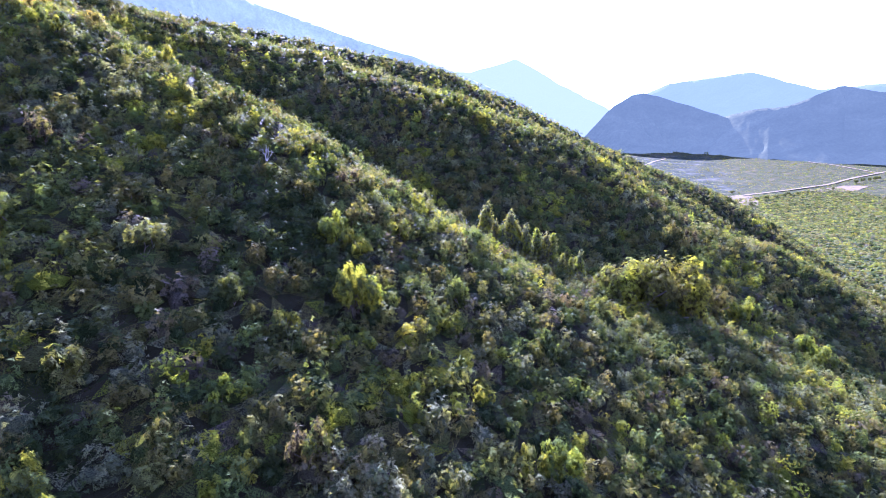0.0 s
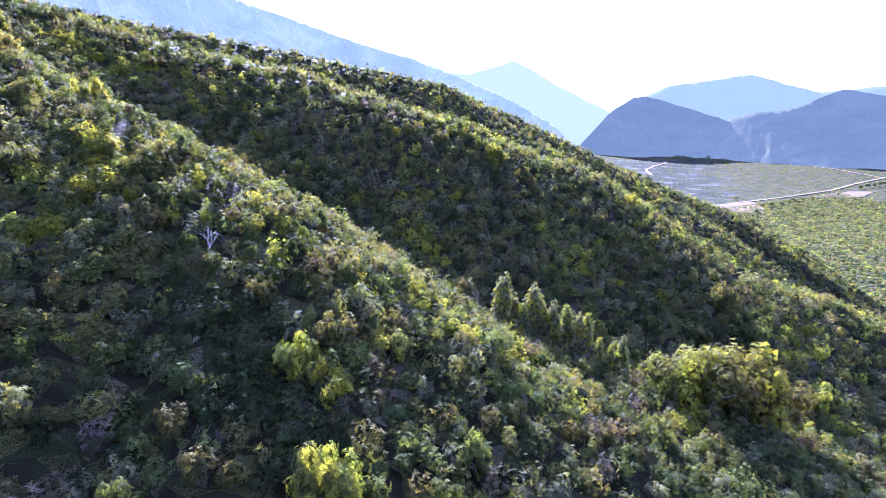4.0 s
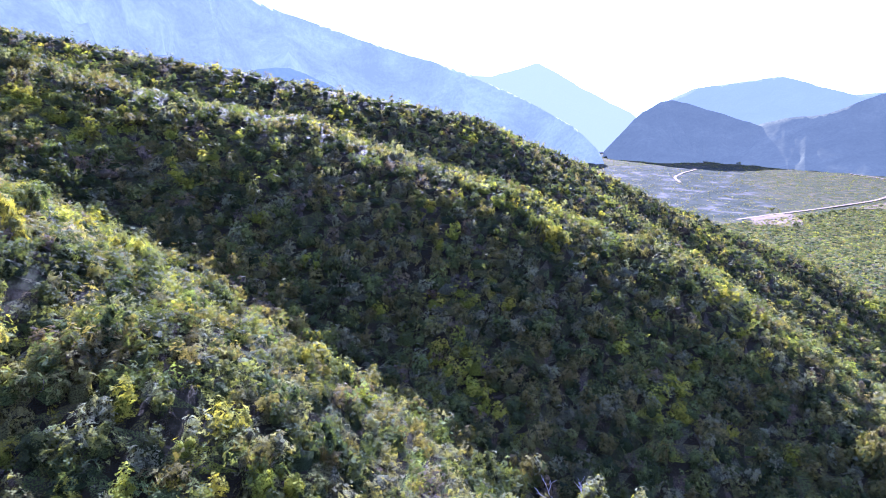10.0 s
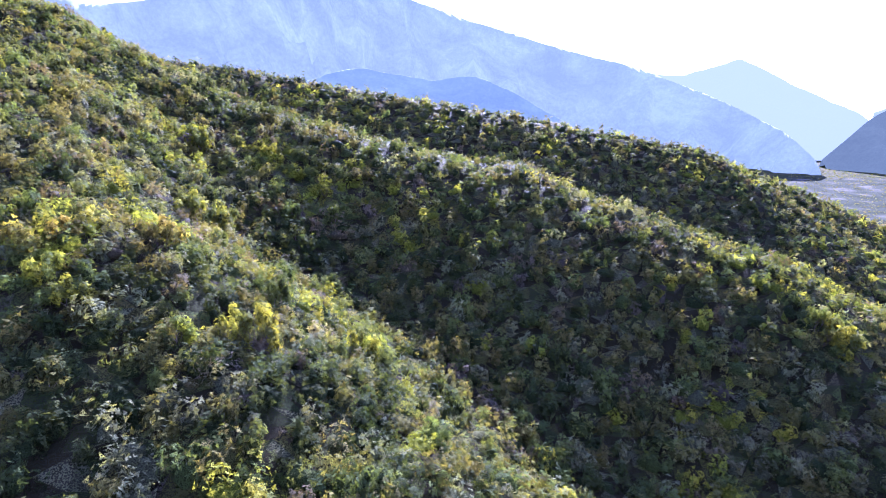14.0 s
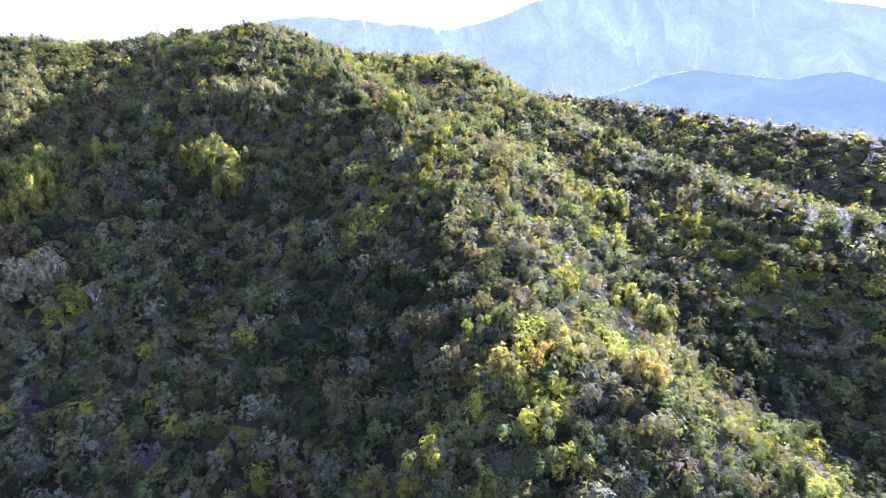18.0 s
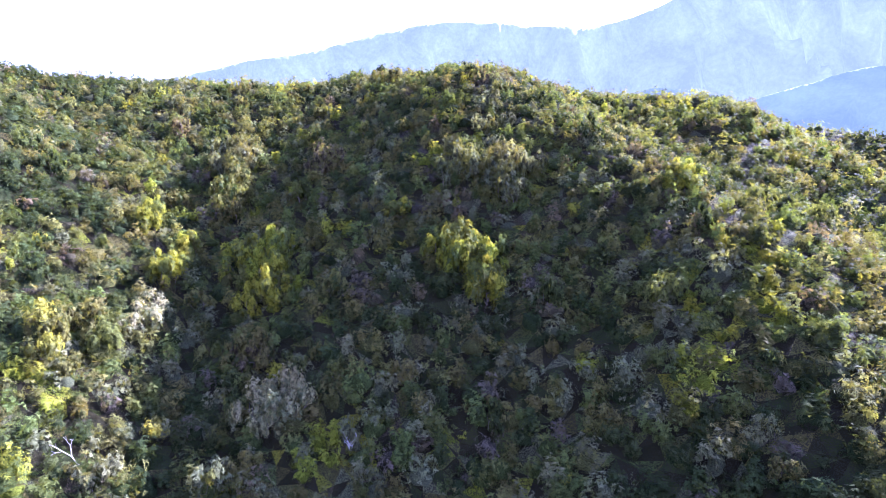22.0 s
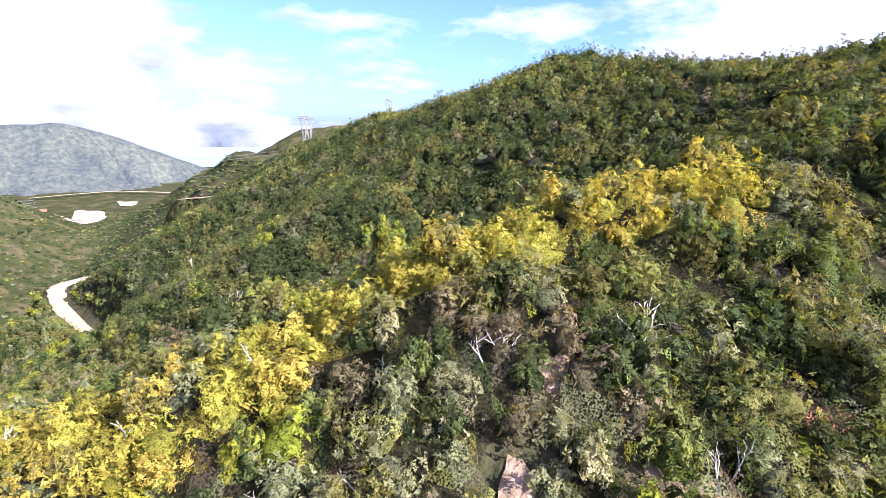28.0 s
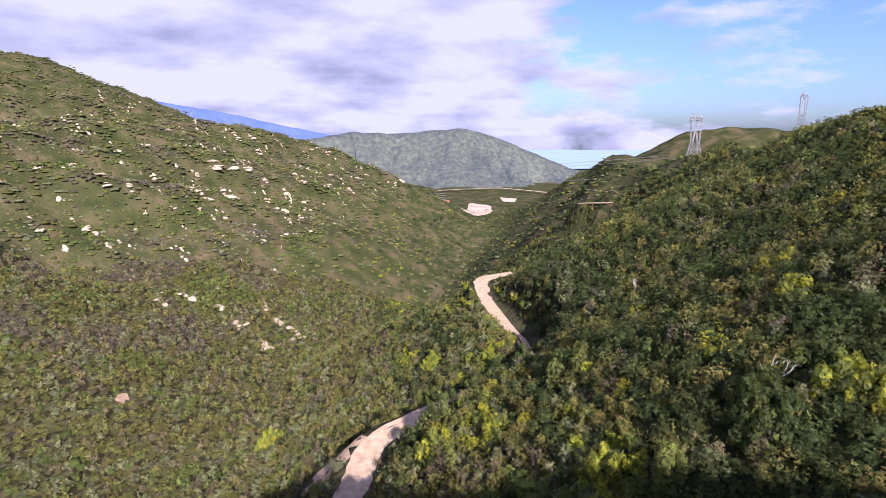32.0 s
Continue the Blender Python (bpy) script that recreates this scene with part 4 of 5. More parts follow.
def clump(kind, x, y, r, h):
    """One shrub, or a close group of them where the crown is too wide for one."""
    n = max(1, round((r / 2.5) ** 2 * 1.1))
    each = r / math.sqrt(n) / 2.2 * (1.0 if n == 1 else 1.2)
    for k in range(n):
        a, d = plant_random.uniform(0, 6.28), 0 if n == 1 else r * 0.62 * math.sqrt(plant_random.random())
        plant(kind, x + math.cos(a) * d, y + math.sin(a) * d, each * plant_random.uniform(0.85, 1.15), min(1.5, max(0.9, h / (each * 4.4))))


# plants that stand out from the brush: x, y, radius, height
for x, y, r, h in ((-15.2, 81.9, 4.1, 7.8), (-33.4, 38.9, 3.3, 8), (12, 56, 3.9, 6.6), (0.4, 72, 2.4, 5.4), (-18.9, 62.9, 2, 4.8), (-18.6, 45.9, 1.8, 3.8), (85.9, 118.2, 5.2, 8), (69.7, 124.3, 4.7, 8), (-45.4, 98.4, 2.8, 5), (-22.6, 100.2, 2, 4.7), (-7.7, 87.6, 2.5, 5.1), (-59, 119.7, 3, 7.5), (-50.9, 132.3, 3.3, 8), (-63.6, 113.4, 2.2, 4), (-24, 127.4, 3.6, 5.9), (-34.1, 158.5, 2.4, 4.5), (11.1, 173.8, 4.5, 6.8), (-80.5, 169.4, 2.8, 5.2), (-148.5, 106.3, 6.5, 8), (-172, 78.8, 6.5, 8), (-90.6, 115.2, 2.3, 4.7), (-88.3, 144.8, 4.7, 6.6),):
    clump("bright", x, y, r, h)
for x, y, r, h in ((-108, 162.5, 5.8, 8), (-151, 105.3, 6.5, 8), (-169.6, 81.7, 4.6, 8), (-187.2, 63.5, 4.5, 7.1), (-176.9, 65.2, 4.5, 8), (-140, 140.9, 5.2, 5.6), (-200.3, -43.8, 5.5, 8), (-157.4, 26.7, 2.1, 2.5), (-180.6, -52.5, 4.6, 7), (-200.5, -90.5, 4.3, 6.5), (-190.7, -77, 3.7, 5.3), (-87.7, -192, 6.5, 8), (-155.1, -64.9, 4.2, 8), (-135.4, -99.1, 5, 8), (-180.2, -55.6, 4.5, 7.1), (-146.8, -170.8, 5.6, 8),):
    clump("bright", x, y, r, h)
for x, y, r, h in ((-13.2, 48, 2.6, 8), (-191.1, 95.1, 5, 7), (-189.9, 95.4, 4.7, 6), (-155.6, 74.7, 2.8, 5.6), (-217.4, 68.8, 4.1, 8),):
    clump("dry", x, y, r, h)
for x, y, r, h in ((-6.3, 46.8, 5.4, 3.9), (-55, 126.6, 2.7, 8), (-148, 77.1, 5, 7.5), (-147.1, 77.3, 4.8, 8), (-167.1, 62, 4.8, 5.1), (-157, 23.7, 1.9, 5.1), (-153.2, 16, 1.1, 2.5), (-149.1, 17.2, 1.3, 2.3),):
    clump("cream", x, y, r, h)
for x, y, r, h in ((-39.8, 102.5, 3.6, 6), (61.2, 145.6, 5.2, 8), (-190.1, 75.9, 5.4, 8), (-150.4, 10.1, 2, 4.1),):
    clump("olive", x, y, r, h)
for x, y, r, h in ((-13.1, 97.7, 2.9, 5.9), (-47.5, 103.9, 2, 4.2), (-42, 110, 1.7, 3.6), (-81.4, 113.6, 3.9, 6.1), (-81.6, 119.5, 2.9, 4.9), (-150.6, 62.9, 2.7, 5.6), (-160.5, 51.3, 4.1, 7.7), (-156.7, 19.6, 1.1, 2.2),):
    clump("blossom", x, y, r, h)
for x, y, r, h in ((-53.5, 131.4, 2.2, 5), (-161.6, 118.5, 6.5, 8), (-201.6, 80.6, 6.5, 8), (-111, 118.1, 1.9, 6), (-141.2, 91.8, 2.6, 6.8), (-142, 70.5, 3.4, 6.8), (-203.4, 80.1, 6.5, 8), (-139.5, 87.3, 2.8, 5.7), (-137.1, 92.3, 2.5, 5.7), (-118.8, -96.9, 1.6, 3.9),):
    clump("sage", x, y, r, h)
for x, y, r, h in ((-162.8, 57.6, 4.4, 8), (-154.8, 12.8, 1.6, 4.5), (-162.5, -98, 6.1, 8), (-159.1, -58.1, 4.2, 8),):
    clump("mid", x, y, r, h)
for x, y, r, h in ((-229.4, -35, 5.4, 8), (-173.3, 24.5, 3.3, 7), (-160.8, 15.1, 2.4, 5.1), (-162.8, 23.2, 2.8, 5.7), (-166.5, 28.3, 2.3, 5.9), (-170.2, -56.8, 6.3, 8), (-149.1, -234.5, 6.5, 8),):
    clump("dark", x, y, r, h)
for x, y, r, h in ((-159.8, -72.4, 1.7, 3.6),):
    clump("red", x, y, r, h)


# tall crowns that rise out of the fold between the first two spurs
for kind, x, y, r, h in (("sage", -159, 119, 6.0, 9), ("sage", -166, 112, 4.5, 9), ("bright", -148, 106, 4.5, 9), ("bright", -165, 79, 4.2, 9), ("bright", -181, 67, 4.2, 8), ("olive", -196, 78, 4.2, 9),
                         ("olive", -204, 82, 4.0, 8), ("olive", -156, 75, 3.0, 7), ("dry", -188, 94, 3.6, 8), ("olive", -163, 54, 5.0, 8), ("bright", -11, 70, 4.2, 9), ("bright", -75, 110, 3.0, 6), ("blossom", -76, 124, 3.4, 6)):
    clump(kind, x, y, r, h)

# willows on the slope, and the row of poplars below the first spur
for x, y, s in ((42, 111, 1.5), (49, 113, 1.75), (37, 114, 1.1), (55, 112, 1.4), (46, 119, 1.4)):
    plant("grove", x, y, s)
for k in range(17):
    x = 8.5 + 21 * k / 16
    plant("tall", x + plant_random.uniform(-0.8, 0.8), 120.5 - 0.22 * (x - 8.5) + plant_random.uniform(-2.6, 2.6), plant_random.uniform(0.8, 1.2) * (1.12 - 0.016 * (x - 8)))

# oaks that overhang the track
for x, y, s in ((-137, -113, 1.5), (-142, -119, 1.6), (-149, -122, 1.5), (-156, -127, 1.6), (-133, -107, 1.4), (-130, -99, 1.3), (-128, -91, 1.3), (-163, -129, 1.5), (-169, -137, 1.4)):
    plant("dark", x, y, s, 1.2)

# more of the nearest brush as single plants
pr = np.random.default_rng(19)
px, py = scatter(-280, 160, -180, 240, 10.5, pr, ring(0, 62))
ground_kinds = species_at(px, py, pr)
for x, y, k in zip(px, py, ground_kinds):
    kind = SPECIES[int(k * len(SPECIES))]
    kind = {"grey": "dry", "twig": "olive"}.get(kind, kind)
    plant(kind, float(x), float(y), plant_random.uniform(0.85, 1.4), plant_random.uniform(0.9, 1.25))

# ---- dead trees ----
for i, (x, y, h) in enumerate(((7.8, 126, 7.5), (11, 124.5, 6.5), (-163.8, 22, 4.2), (-141.7, -0.5, 3.6), (-145.5, 11.3, 3.4), (-161.6, 28.9, 3.8), (-198.9, -150, 5.5), (-198.4, -136.9, 5.5), (-176.5, -62.6, 4.5),
                               (-126.3, -98.5, 3.2), (-40.8, 133.9, 4.5), (-147.4, 55.9, 4.2), (-139, 83.7, 4.0), (-157.5, 16.4, 3.6), (-152.2, 10.5, 3.4), (-150, 2, 3.6), (-136, -9, 3.4), (-148, 14, 3.2), (-30, 92, 4.0))):
    rnd = random.Random(40 + i)
    root = new("dead_tree")
    root.location = (x, y, float(ground_z(np.array([x]), np.array([y]))[0]))
    for s in range(rnd.choice((1, 2, 3))):
        bm = bmesh.new()
        a = rnd.uniform(0, 6.28)
        branch_out(bm, rnd, (0, 0, -0.3), (math.cos(a) * 0.5, math.sin(a) * 0.5, 1), h * 0.48, 0.085 * h / 4, 3, 0.42)
        part("trunk", bm, DEADWOOD, root)
    tagged(root, "bare dead tree with bleached grey branches", "tree", group="dead trees")

# ---- bare soil ----


def soil_patch(x, y, r, mat, label, seed):
    rg = np.random.default_rng(seed)
    n, rings_ = 18, 5
    a = np.arange(n) * 2 * np.pi / n
    edge = r * (1 + 0.28 * np.sin(2 * a + seed) + 0.16 * np.sin(5 * a + 2 * seed) + rg.uniform(-0.1, 0.1, n))
    f = np.linspace(0.02, 1, rings_)
    vx, vy = x + np.outer(f, np.cos(a) * edge), y + np.outer(f, np.sin(a) * edge)
    vz = ground_z(vx, vy) + 0.10 * (1 - f[:, None] ** 3) + rg.uniform(-0.03, 0.08, vx.shape)
    faces = [(i * n + j, i * n + (j + 1) % n, (i + 1) * n + (j + 1) % n, (i + 1) * n + j) for i in range(rings_ - 1) for j in range(n)]
    ob = link_mesh("bare_ground", np.stack([vx, vy, vz], -1).reshape(-1, 3), faces, mat, smooth=True)
    return tagged(ob, label, "bare soil", kind="structure")


for i, (x, y, r) in enumerate(((-154.2, 21.5, 1.6), (-159.6, 26.5, 1.2), (-159.7, 19.6, 1.2), (-161, 28.5, 1.0), (-148, 9, 1.0), (-30, -218, 2.4))):
    soil_patch(x, y, r, BARE, "dry pale soil between the shrubs", i)
soil_patch(-168.8, 32, 1.1, RED_SOIL, "reddish bare soil under the brush", 9)
SHOULDER = plain("road_shoulder", (0.19, 0.135, 0.088), (0.30, 0.22, 0.155), 1.2, 0.95, 0.4, 5)
soil_patch(-115, -122, 8.0, SHOULDER, "scraped shoulder beside the dirt track", 12)
soil_patch(-121, -131, 4.5, SHOULDER, "scraped shoulder beside the dirt track", 13)
soil_patch(-182, -242, 4.5, SHOULDER, "scraped bend of the dirt track", 14)

# ---- pale rocks on the canyon's far side ----


def boulder(x, y, r, seed):
    rg = np.random.default_rng(seed)
    bm = bmesh.new()
    bmesh.ops.create_icosphere(bm, subdivisions=2, radius=1)
    for v in bm.verts:
        k = 1 + 0.22 * math.sin(3.1 * v.co.x + seed) * math.cos(2.7 * v.co.y - seed) + rg.uniform(-0.12, 0.12)
        v.co = Vector((v.co.x * r * k * 1.25, v.co.y * r * k, v.co.z * r * 0.6 * k))
    me = bpy.data.meshes.new("rock_outcrop")
    bm.to_mesh(me)
    bm.free()
    me.materials.append(ROCK)
    return me


ROCKS = [boulder(0, 0, 1.0, s) for s in range(6)]
rock_rng = np.random.default_rng(77)


def rock(x, y, size):
    z = float(ground_z(np.array([x]), np.array([y]))[0])
    ob = new("rock_outcrop", ROCKS[int(rock_rng.integers(6))])
    ob.matrix_basis = Matrix.LocRotScale((x, y, z + 0.25 * size), Euler((0.25, 0, rock_rng.uniform(0, 6.28))), (size, size * rock_rng.uniform(0.7, 1.2), size * rock_rng.uniform(0.5, 0.9)))
    return tagged(ob, "pale weathered rock outcrop on the dry hillside", "rock", group="outcrops of the canyon side")


for cx, cy, spread, count, size in ((6, -479, 14, 8, 2.6), (-2, -507, 10, 5, 3.0), (36, -447, 12, 5, 2.2), (-31, -312, 12, 12, 1.8), (-53, -295, 8, 10, 1.8), (-66, -303, 8, 12, 1.9), (-80, -315, 9, 14, 2.0), (41, -351, 12, 8, 1.7), (42, -374, 12, 8, 2.0),
                                    (-80, -570, 26, 22, 2.2), (-59, -531, 24, 20, 2.0), (-40, -470, 40, 26, 1.6), (-110, -640, 40, 26, 2.4), (-150, -740, 40, 20, 2.6), (20, -400, 50, 24, 1.5), (60, -420, 40, 16, 1.6), (-30, -420, 40, 22, 1.5), (-20, -620, 60, 24, 2.2)):
    # each outcrop breaks into a few short ribs that run down the slope
    way = rock_rng.uniform(-0.5, 0.5) + 2.2
    k = 0
    while k < count:
        bx, by = cx + rock_rng.normal() * spread, cy + rock_rng.normal() * spread
        for i in range(int(rock_rng.integers(2, 7))):
            rock(bx + math.cos(way) * i * size * 0.9 + rock_rng.normal() * size * 0.5, by + math.sin(way) * i * size * 0.9 + rock_rng.normal() * size * 0.5, size * rock_rng.uniform(0.35, 1.3))
            k += 1.15

# small pale stones strewn over the same side
sr = np.random.default_rng(31)
sx, sy = sr.uniform(-230, 190, 16000), sr.uniform(-860, -270, 16000)
strewn = (waves(sx, sy, 61, 3, 38.0) > 0.42) & (sx > -60 + 0.28 * (sy + 300)) & (canopy(sx, sy) > 30)
sx, sy = sx[strewn][:4200], sy[strewn][:4200]
m = len(sx)
size = 0.45 + 1.3 * sr.uniform(0, 1, m) ** 2.0
turn = sr.uniform(0, 6.28, m)
ringed = np.array([(1, 0, 0), (0.4, 0.8, 0), (-0.6, 0.7, 0), (-1, -0.1, 0), (-0.3, -0.8, 0), (0.6, -0.7, 0), (0.1, 0.05, 0.7)])
loc = ringed[None] * size[:, None, None] * sr.uniform(0.7, 1.3, (m, 7, 1))
wx = sx[:, None] + loc[..., 0] * np.cos(turn)[:, None] - loc[..., 1] * np.sin(turn)[:, None]
wy = sy[:, None] + loc[..., 0] * np.sin(turn)[:, None] + loc[..., 1] * np.cos(turn)[:, None]
wz = ground_z(wx, wy) + loc[..., 2] + 0.1
cone = np.array([(k, (k + 1) % 6, 6) for k in range(6)])
tagged(link_mesh("scree", np.stack([wx, wy, wz], -1).reshape(-1, 3), (cone[None] + (np.arange(m) * 7)[:, None, None]).reshape(-1, 3), ROCK), "pale scree and small stones on the dry slope", "scree", kind="stuff")

# ---- power line ----


def pylon(x, y, z, h, turn):
    root = new("transmission_tower")
    root.matrix_basis = pose(x, y, z, 0, 0, turn)
    t = h / 60.0 * 0.30

    def bar(bm, a, b, r=t):
        limb(bm, a, b, r, r, 4)
    w0, w1 = h * 0.14, h * 0.055
    waist = h * 0.55
    for sx in (-1, 1):
        for sy in (-1, 1):
            bm = bmesh.new()
            bar(bm, (sx * w0, sy * w0, -1.5), (sx * w1, sy * w1, waist), t * 1.3)
            part("leg", bm, STEEL, root)
    for k in range(5):
        f0, f1 = k / 5, (k + 1) / 5
        r0, r1 = w0 + (w1 - w0) * f0, w0 + (w1 - w0) * f1
        bm = bmesh.new()
        for (ax, ay), (bx, by) in (((-1, -1), (1, -1)), ((1, -1), (1, 1)), ((1, 1), (-1, 1)), ((-1, 1), (-1, -1))):
            bar(bm, (ax * r0, ay * r0, waist * f0), (bx * r1, by * r1, waist * f1), t * 0.7)
            bar(bm, (bx * r0, by * r0, waist * f0), (ax * r1, ay * r1, waist * f1), t * 0.7)
            bar(bm, (ax * r1, ay * r1, waist * f1), (bx * r1, by * r1, waist * f1), t * 0.7)
        part("brace", bm, STEEL, root)
    for sx in (-1, 1):
        bm = bmesh.new()
        for sy in (-1, 1):
            bar(bm, (sx * w1, sy * w1, waist), (sx * h * 0.16, sy * w1 * 0.6, h * 0.92))
            bar(bm, (sx * w1 * 0.2, sy * w1, waist), (sx * h * 0.12, sy * w1 * 0.6, h * 0.92), t * 0.8)
            for k in range(4):
                f0, f1 = k / 4, (k + 1) / 4
                bar(bm, (sx * (w1 + (h * 0.16 - w1) * f0), sy * w1, waist + (h * 0.92 - waist) * f0), (sx * (w1 * 0.2 + (h * 0.12 - w1 * 0.2) * f1), sy * w1 * 0.8, waist + (h * 0.92 - waist) * f1), t * 0.6)
        part("upright", bm, STEEL, root)
    bm = bmesh.new()
    for sy in (-1, 1):
        bar(bm, (-h * 0.30, sy * w1 * 0.4, h * 0.92), (h * 0.30, sy * w1 * 0.4, h * 0.92))
        for k in range(10):
            xa, xb = h * (-0.30 + 0.06 * k), h * (-0.27 + 0.06 * k)
            bar(bm, (xa, sy * w1 * 0.4, h * 0.92), (xb, 0, h * 0.965), t * 0.6)
            bar(bm, (xb, 0, h * 0.965), (xa + h * 0.06, sy * w1 * 0.4, h * 0.92), t * 0.6)
    bar(bm, (-h * 0.27, 0, h * 0.965), (h * 0.27, 0, h * 0.965))
    part("crossarm", bm, STEEL, root)
    for sx in (-1, 1):
        bm = bmesh.new()
        bar(bm, (sx * h * 0.16, 0, h * 0.96), (sx * h * 0.17, 0, h * 1.02))
        bar(bm, (sx * h * 0.14, 0, h * 0.96), (sx * h * 0.17, 0, h * 1.02), t * 0.7)
        part("peak", bm, STEEL, root)
    for sx in (-0.28, 0.0, 0.28):
        bm = bmesh.new()
        bar(bm, (sx * h, 0, h * 0.92), (sx * h, 0, h * 0.85), t * 1.1)
        part("insulator", bm, STEEL, root)
    return tagged(root, "tall grey steel lattice transmission tower on the ridge", "tower", group="towers of the power line")


for i, (x, y, z, h) in enumerate(((-564, -655, 90.2, 78.0), (-701, -637, 137.7, 59.0), (141, -1019, 167.4, 20.3), (121, -1096, 158.8, 14.0), (-47, -1130, 94.5, 34.0), (-137, -1002, 37.8, 34.0))):
    pylon(x, y, z, h, 35 if i < 2 else 20)



def cable(a, b, sag, r):
    bm = bmesh.new()
    a, b = Vector(a), Vector(b)
    n = 22
    pts = [a.lerp(b, i / n) - Vector((0, 0, sag * 4 * (i / n) * (1 - i / n))) for i in range(n + 1)]
    for p, q in zip(pts[:-1], pts[1:]):
        limb(bm, p, q, r, r, 3)
    me = bpy.data.meshes.new("power_cable")
    bm.to_mesh(me)
    bm.free()
    me.materials.append(STEEL)
    return tagged(new("power_cable", me), "thin sagging steel cable of the power line", "cable", group="cables of the power line")


for a, b in (((139.9, -344.6, 109.8), (-264.8, -809.3, 56.8)), ((140.1, -344.4, 108.3), (-264.8, -809.3, 53.4)), ((140.3, -344.3, 107.1), (-264.8, -809.3, 50.9)), ((140.4, -344.2, 105.9), (-264.8, -809.3, 47.4))):
    cable(a, b, 6.0, 0.17)
for a, b in (((-56.9, -1150.4, 91.2), (-436.8, -511.8, 122.2)), ((-56.5, -1150.4, 83.3), (-437.0, -511.6, 118.9)), ((-55.3, -1150.3, 53.5), (-438.0, -511.0, 105.3))):
    cable(a, b, 14.0, 0.18)


# ---- down the canyon ----
DUST = plain("graded_ground", (0.22, 0.175, 0.135), (0.34, 0.285, 0.23), 0.03, 0.95, 0.2, 0.5)


def pad(name, pts, mat, label, lift=1.2):
    """Cleared ground with an uneven rim, draped over the land."""
    cx, cy = sum(p[0] for p in pts) / len(pts), sum(p[1] for p in pts) / len(pts)
    rim = []
    for (x0, y0), (x1, y1) in zip(pts, pts[1:] + pts[:1]):
        for k in range(5):
            rim.append((x0 + (x1 - x0) * k / 5, y0 + (y1 - y0) * k / 5))
    rim = np.array(rim)
    n, rings_ = len(rim), 6
    f = np.linspace(0.03, 1, rings_)[:, None]
    wob = 1 + 0.05 * np.sin(np.arange(n) * 2.4)
    vx, vy = cx + f * (rim[:, 0] - cx) * wob, cy + f * (rim[:, 1] - cy) * wob
    vz = ground_z(vx, vy) + lift
    faces = [(i * n + j, i * n + (j + 1) % n, (i + 1) * n + (j + 1) % n, (i + 1) * n + j) for i in range(rings_ - 1) for j in range(n)]
    return tagged(link_mesh(name, np.stack([vx, vy, vz], -1).reshape(-1, 3), faces, mat, smooth=True), label, "cleared ground", kind="structure")


pad("cleared_pad", [(-290, -880), (-330, -960), (-359, -1076), (-392, -1030), (-372, -940), (-320, -860)], DUST, "broad pale graded pad on the canyon floor")
pad("cleared_pad", [(-449, -1164), (-479, -1136), (-456, -1080), (-432, -1082)], DUST, "small pale graded terrace")
pad("cleared_pad", [(-262, -900), (-300, -1000), (-330, -1130), (-290, -1120), (-250, -980)], RED_SOIL, "cut bank of bright red earth")
ribbon("road", [(-330, -1290, 13.5), (-399, -1320, 13.5), (-495, -1340, 13.5), (-557, -1250, 13.5), (-600, -1150, 13.5)], 9.0, DUST, "pale road across the canyon floor", 0.6, 12.0)


def draped(line, lift):
    return [(x, y, float(ground_z(np.array([x]), np.array([y]))[0]) + lift) for x, y in line]


# ---- the valley of the wash ----
VALLEY_DUST = plain("valley_road_dust", (0.105, 0.080, 0.056), (0.155, 0.118, 0.082), 0.2, 0.95, 0.2, 2)
FIELD_SOIL = plain("valley_field_soil", (0.070, 0.050, 0.032), (0.125, 0.090, 0.058), 0.05, 0.95, 0.3, 1)
ribbon("road", draped([(560, 1190), (664, 1251), (777, 1311), (857, 1353), (1015, 1440), (1146, 1539), (1301, 1637), (1500, 1760)], 0.8), 9.0, VALLEY_DUST, "pale dirt road along the wash", 0.4, 12.0)
ribbon("road", draped([(1471, 2385), (1472, 2272), (1443, 2136), (1329, 1985), (1233, 1868), (1278, 1796), (1301, 1637)], 0.8), 9.0, VALLEY_DUST, "pale winding dirt road in the valley", 0.4, 12.0)
ribbon("stream", draped([(790, 1985), (800, 1960), (722, 1886), (653, 1790), (640, 1700)], 0.6), 9.0, VALLEY_DUST, "bleached sandy channel of the dry stream", 0.3, 12.0)
pad("field", [(1455, 2138), (1570, 2248), (1773, 2304), (1648, 2168), (1472, 2074)], FIELD_SOIL, "bare tan field beside the valley road")
pad("field", [(600, 1215), (713, 1269), (690, 1180), (644, 1114), (560, 1130)], FIELD_SOIL, "bare tan ground beside the valley road")
pad("field", [(882, 1327), (1046, 1423), (1106, 1415), (1006, 1330)], FIELD_SOIL, "bare tan field below the valley road")
# the blue of the plain is haze mixed in as a glow
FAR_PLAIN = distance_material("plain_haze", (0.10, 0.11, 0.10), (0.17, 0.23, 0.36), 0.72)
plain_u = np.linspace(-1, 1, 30)
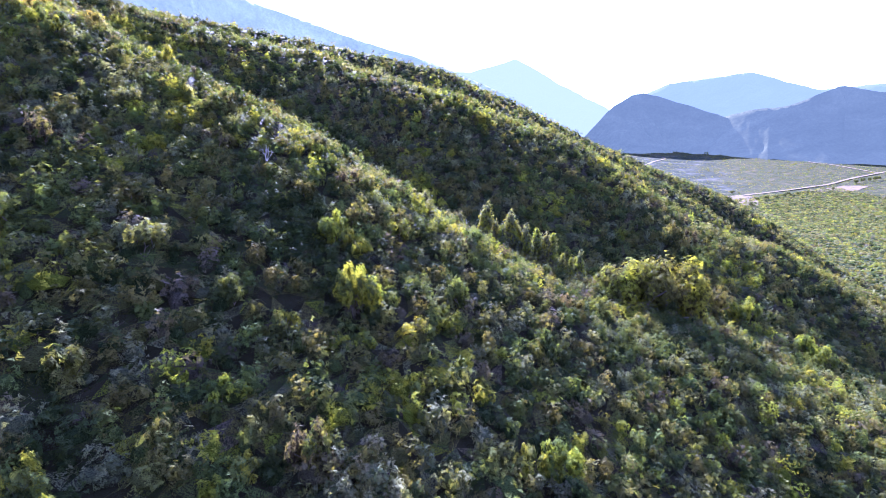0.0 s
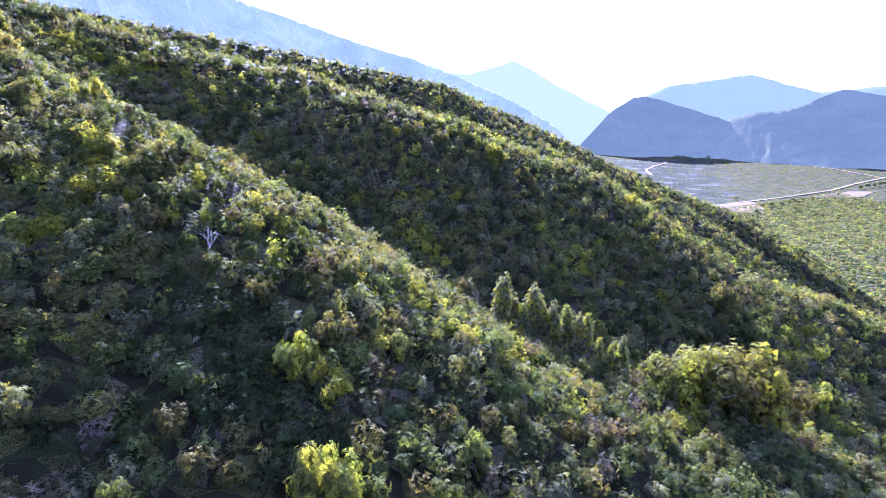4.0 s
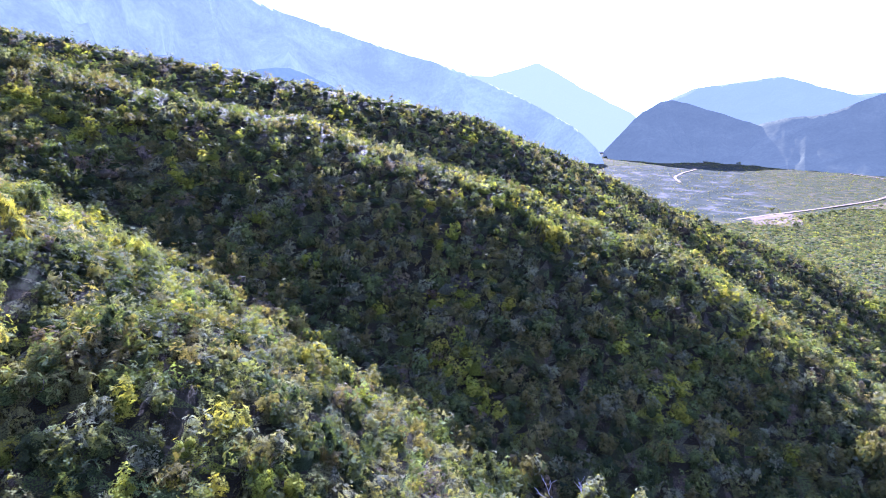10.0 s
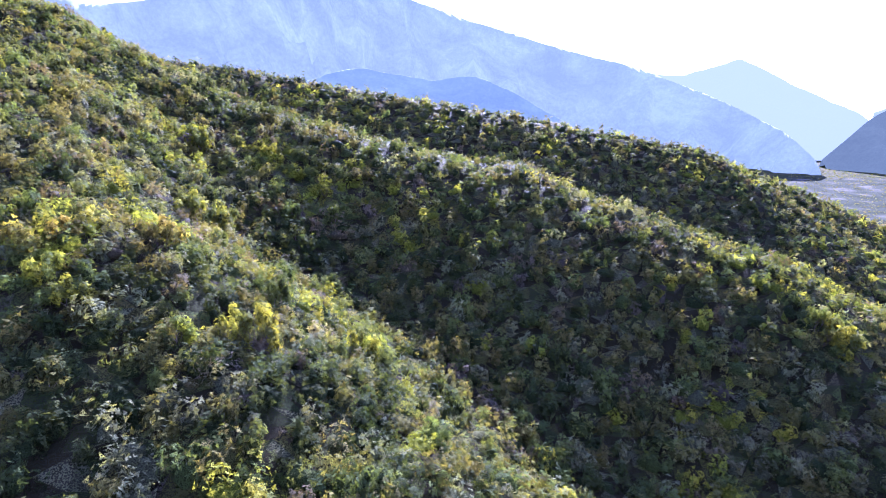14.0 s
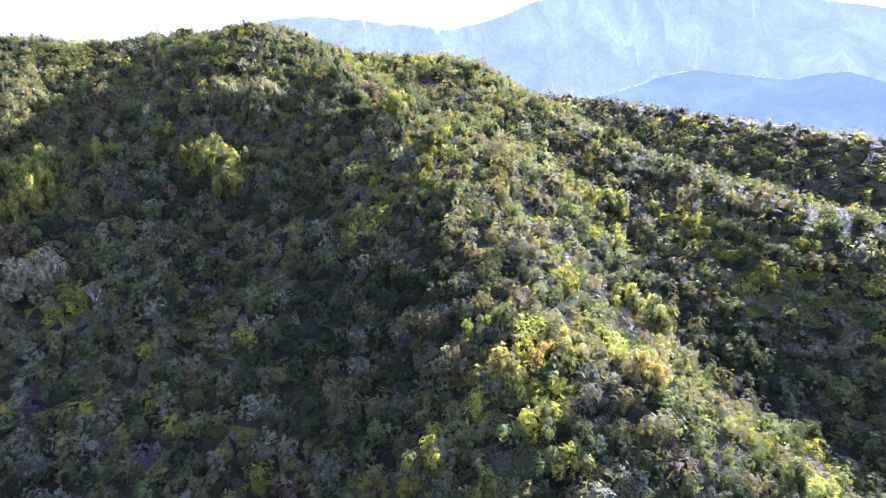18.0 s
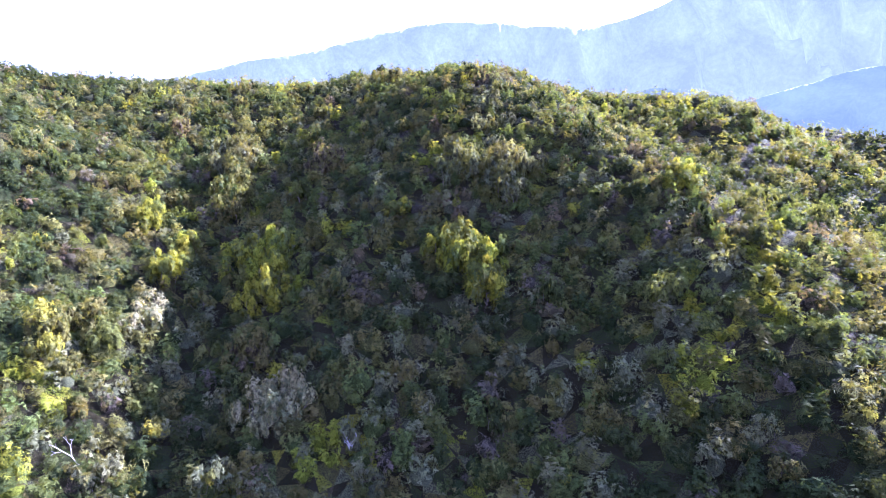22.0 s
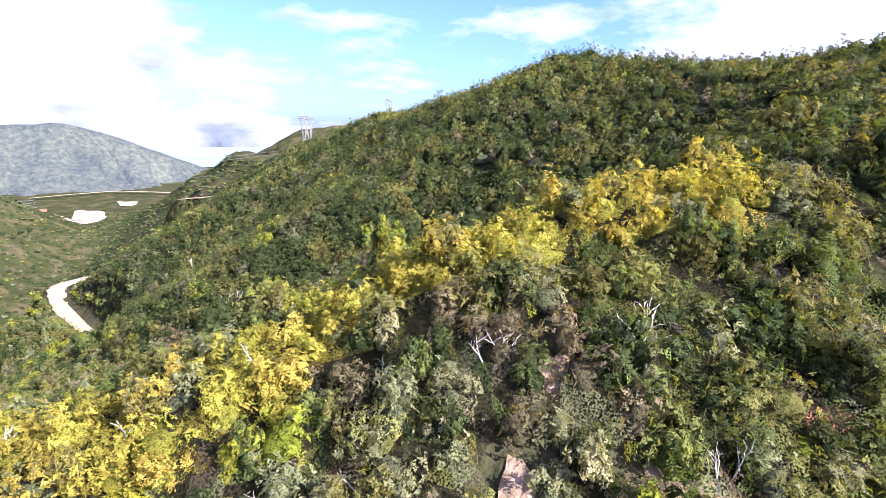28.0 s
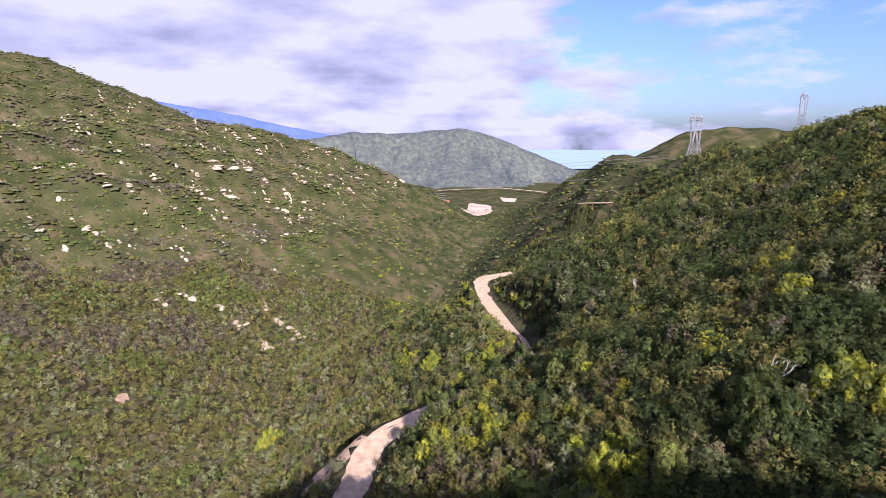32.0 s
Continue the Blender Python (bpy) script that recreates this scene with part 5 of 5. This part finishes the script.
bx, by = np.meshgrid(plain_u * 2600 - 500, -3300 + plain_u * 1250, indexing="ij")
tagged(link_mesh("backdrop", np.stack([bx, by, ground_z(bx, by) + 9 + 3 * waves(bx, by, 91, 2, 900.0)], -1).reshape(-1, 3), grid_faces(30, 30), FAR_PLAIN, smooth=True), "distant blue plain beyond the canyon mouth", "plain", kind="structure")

# bushes and trees of the valley floor
vr = np.random.default_rng(23)
vx, vy = vr.uniform(250, 1700, 15000), vr.uniform(700, 2350, 15000)
keep = (riverbed(vx, vy) < 0.5) | (vr.uniform(0, 1, 15000) < 0.6)
keep &= vx > 120 + 0.22 * (vy - 700)
vx, vy = vx[keep], vy[keep]
vc = np.stack([vx, vy, ground_z(vx, vy)], -1)
dry_land = riverbed(vx, vy) > 0.3
vk = np.where(vr.uniform(0, 1, len(vx)) < 0.5, slot("olive"), np.where(dry_land, slot("sage"), slot("mid")))
tagged(leaf_object("valley_scrub", leaf_cloud(vc, vr.uniform(1.6, 5.0, len(vx)), vr.uniform(1.4, 3.6, len(vx)), vk, np.full(len(vx), 7), 1.6, vr, 5, 0), BRUSH), "scattered scrub on the floor of the wash", "brush", kind="stuff")
for i, (x, y, s) in enumerate(((631, 1110, 1.3), (689, 1192, 1.2), (720, 1208, 1.4), (753, 1227, 1.3), (785, 1250, 1.2), (811, 1279, 1.3), (975, 1363, 1.0), (1107, 1465, 1.6), (1140, 1485, 1.7), (1170, 1500, 1.6), (1195, 1512, 1.7), (1215, 1525, 1.5), (689, 1297, 1.4), (840, 1290, 1.0), (870, 1300, 1.1))):
    plant("valley", x, y, s)
for k in range(46):
    plant("valley", 980 + k * 11 + plant_random.uniform(-6, 6), 2120 + plant_random.uniform(-30, 30) - (k % 5) * 9, plant_random.uniform(0.8, 1.7), 1.2)

# ---- set the plan down in metres ----
for ob in list(scene.objects):
    if ob.parent is None and ob.type in {"MESH", "EMPTY"}:
        ob.matrix_basis = Matrix.Scale(UNIT, 4) @ ob.matrix_basis
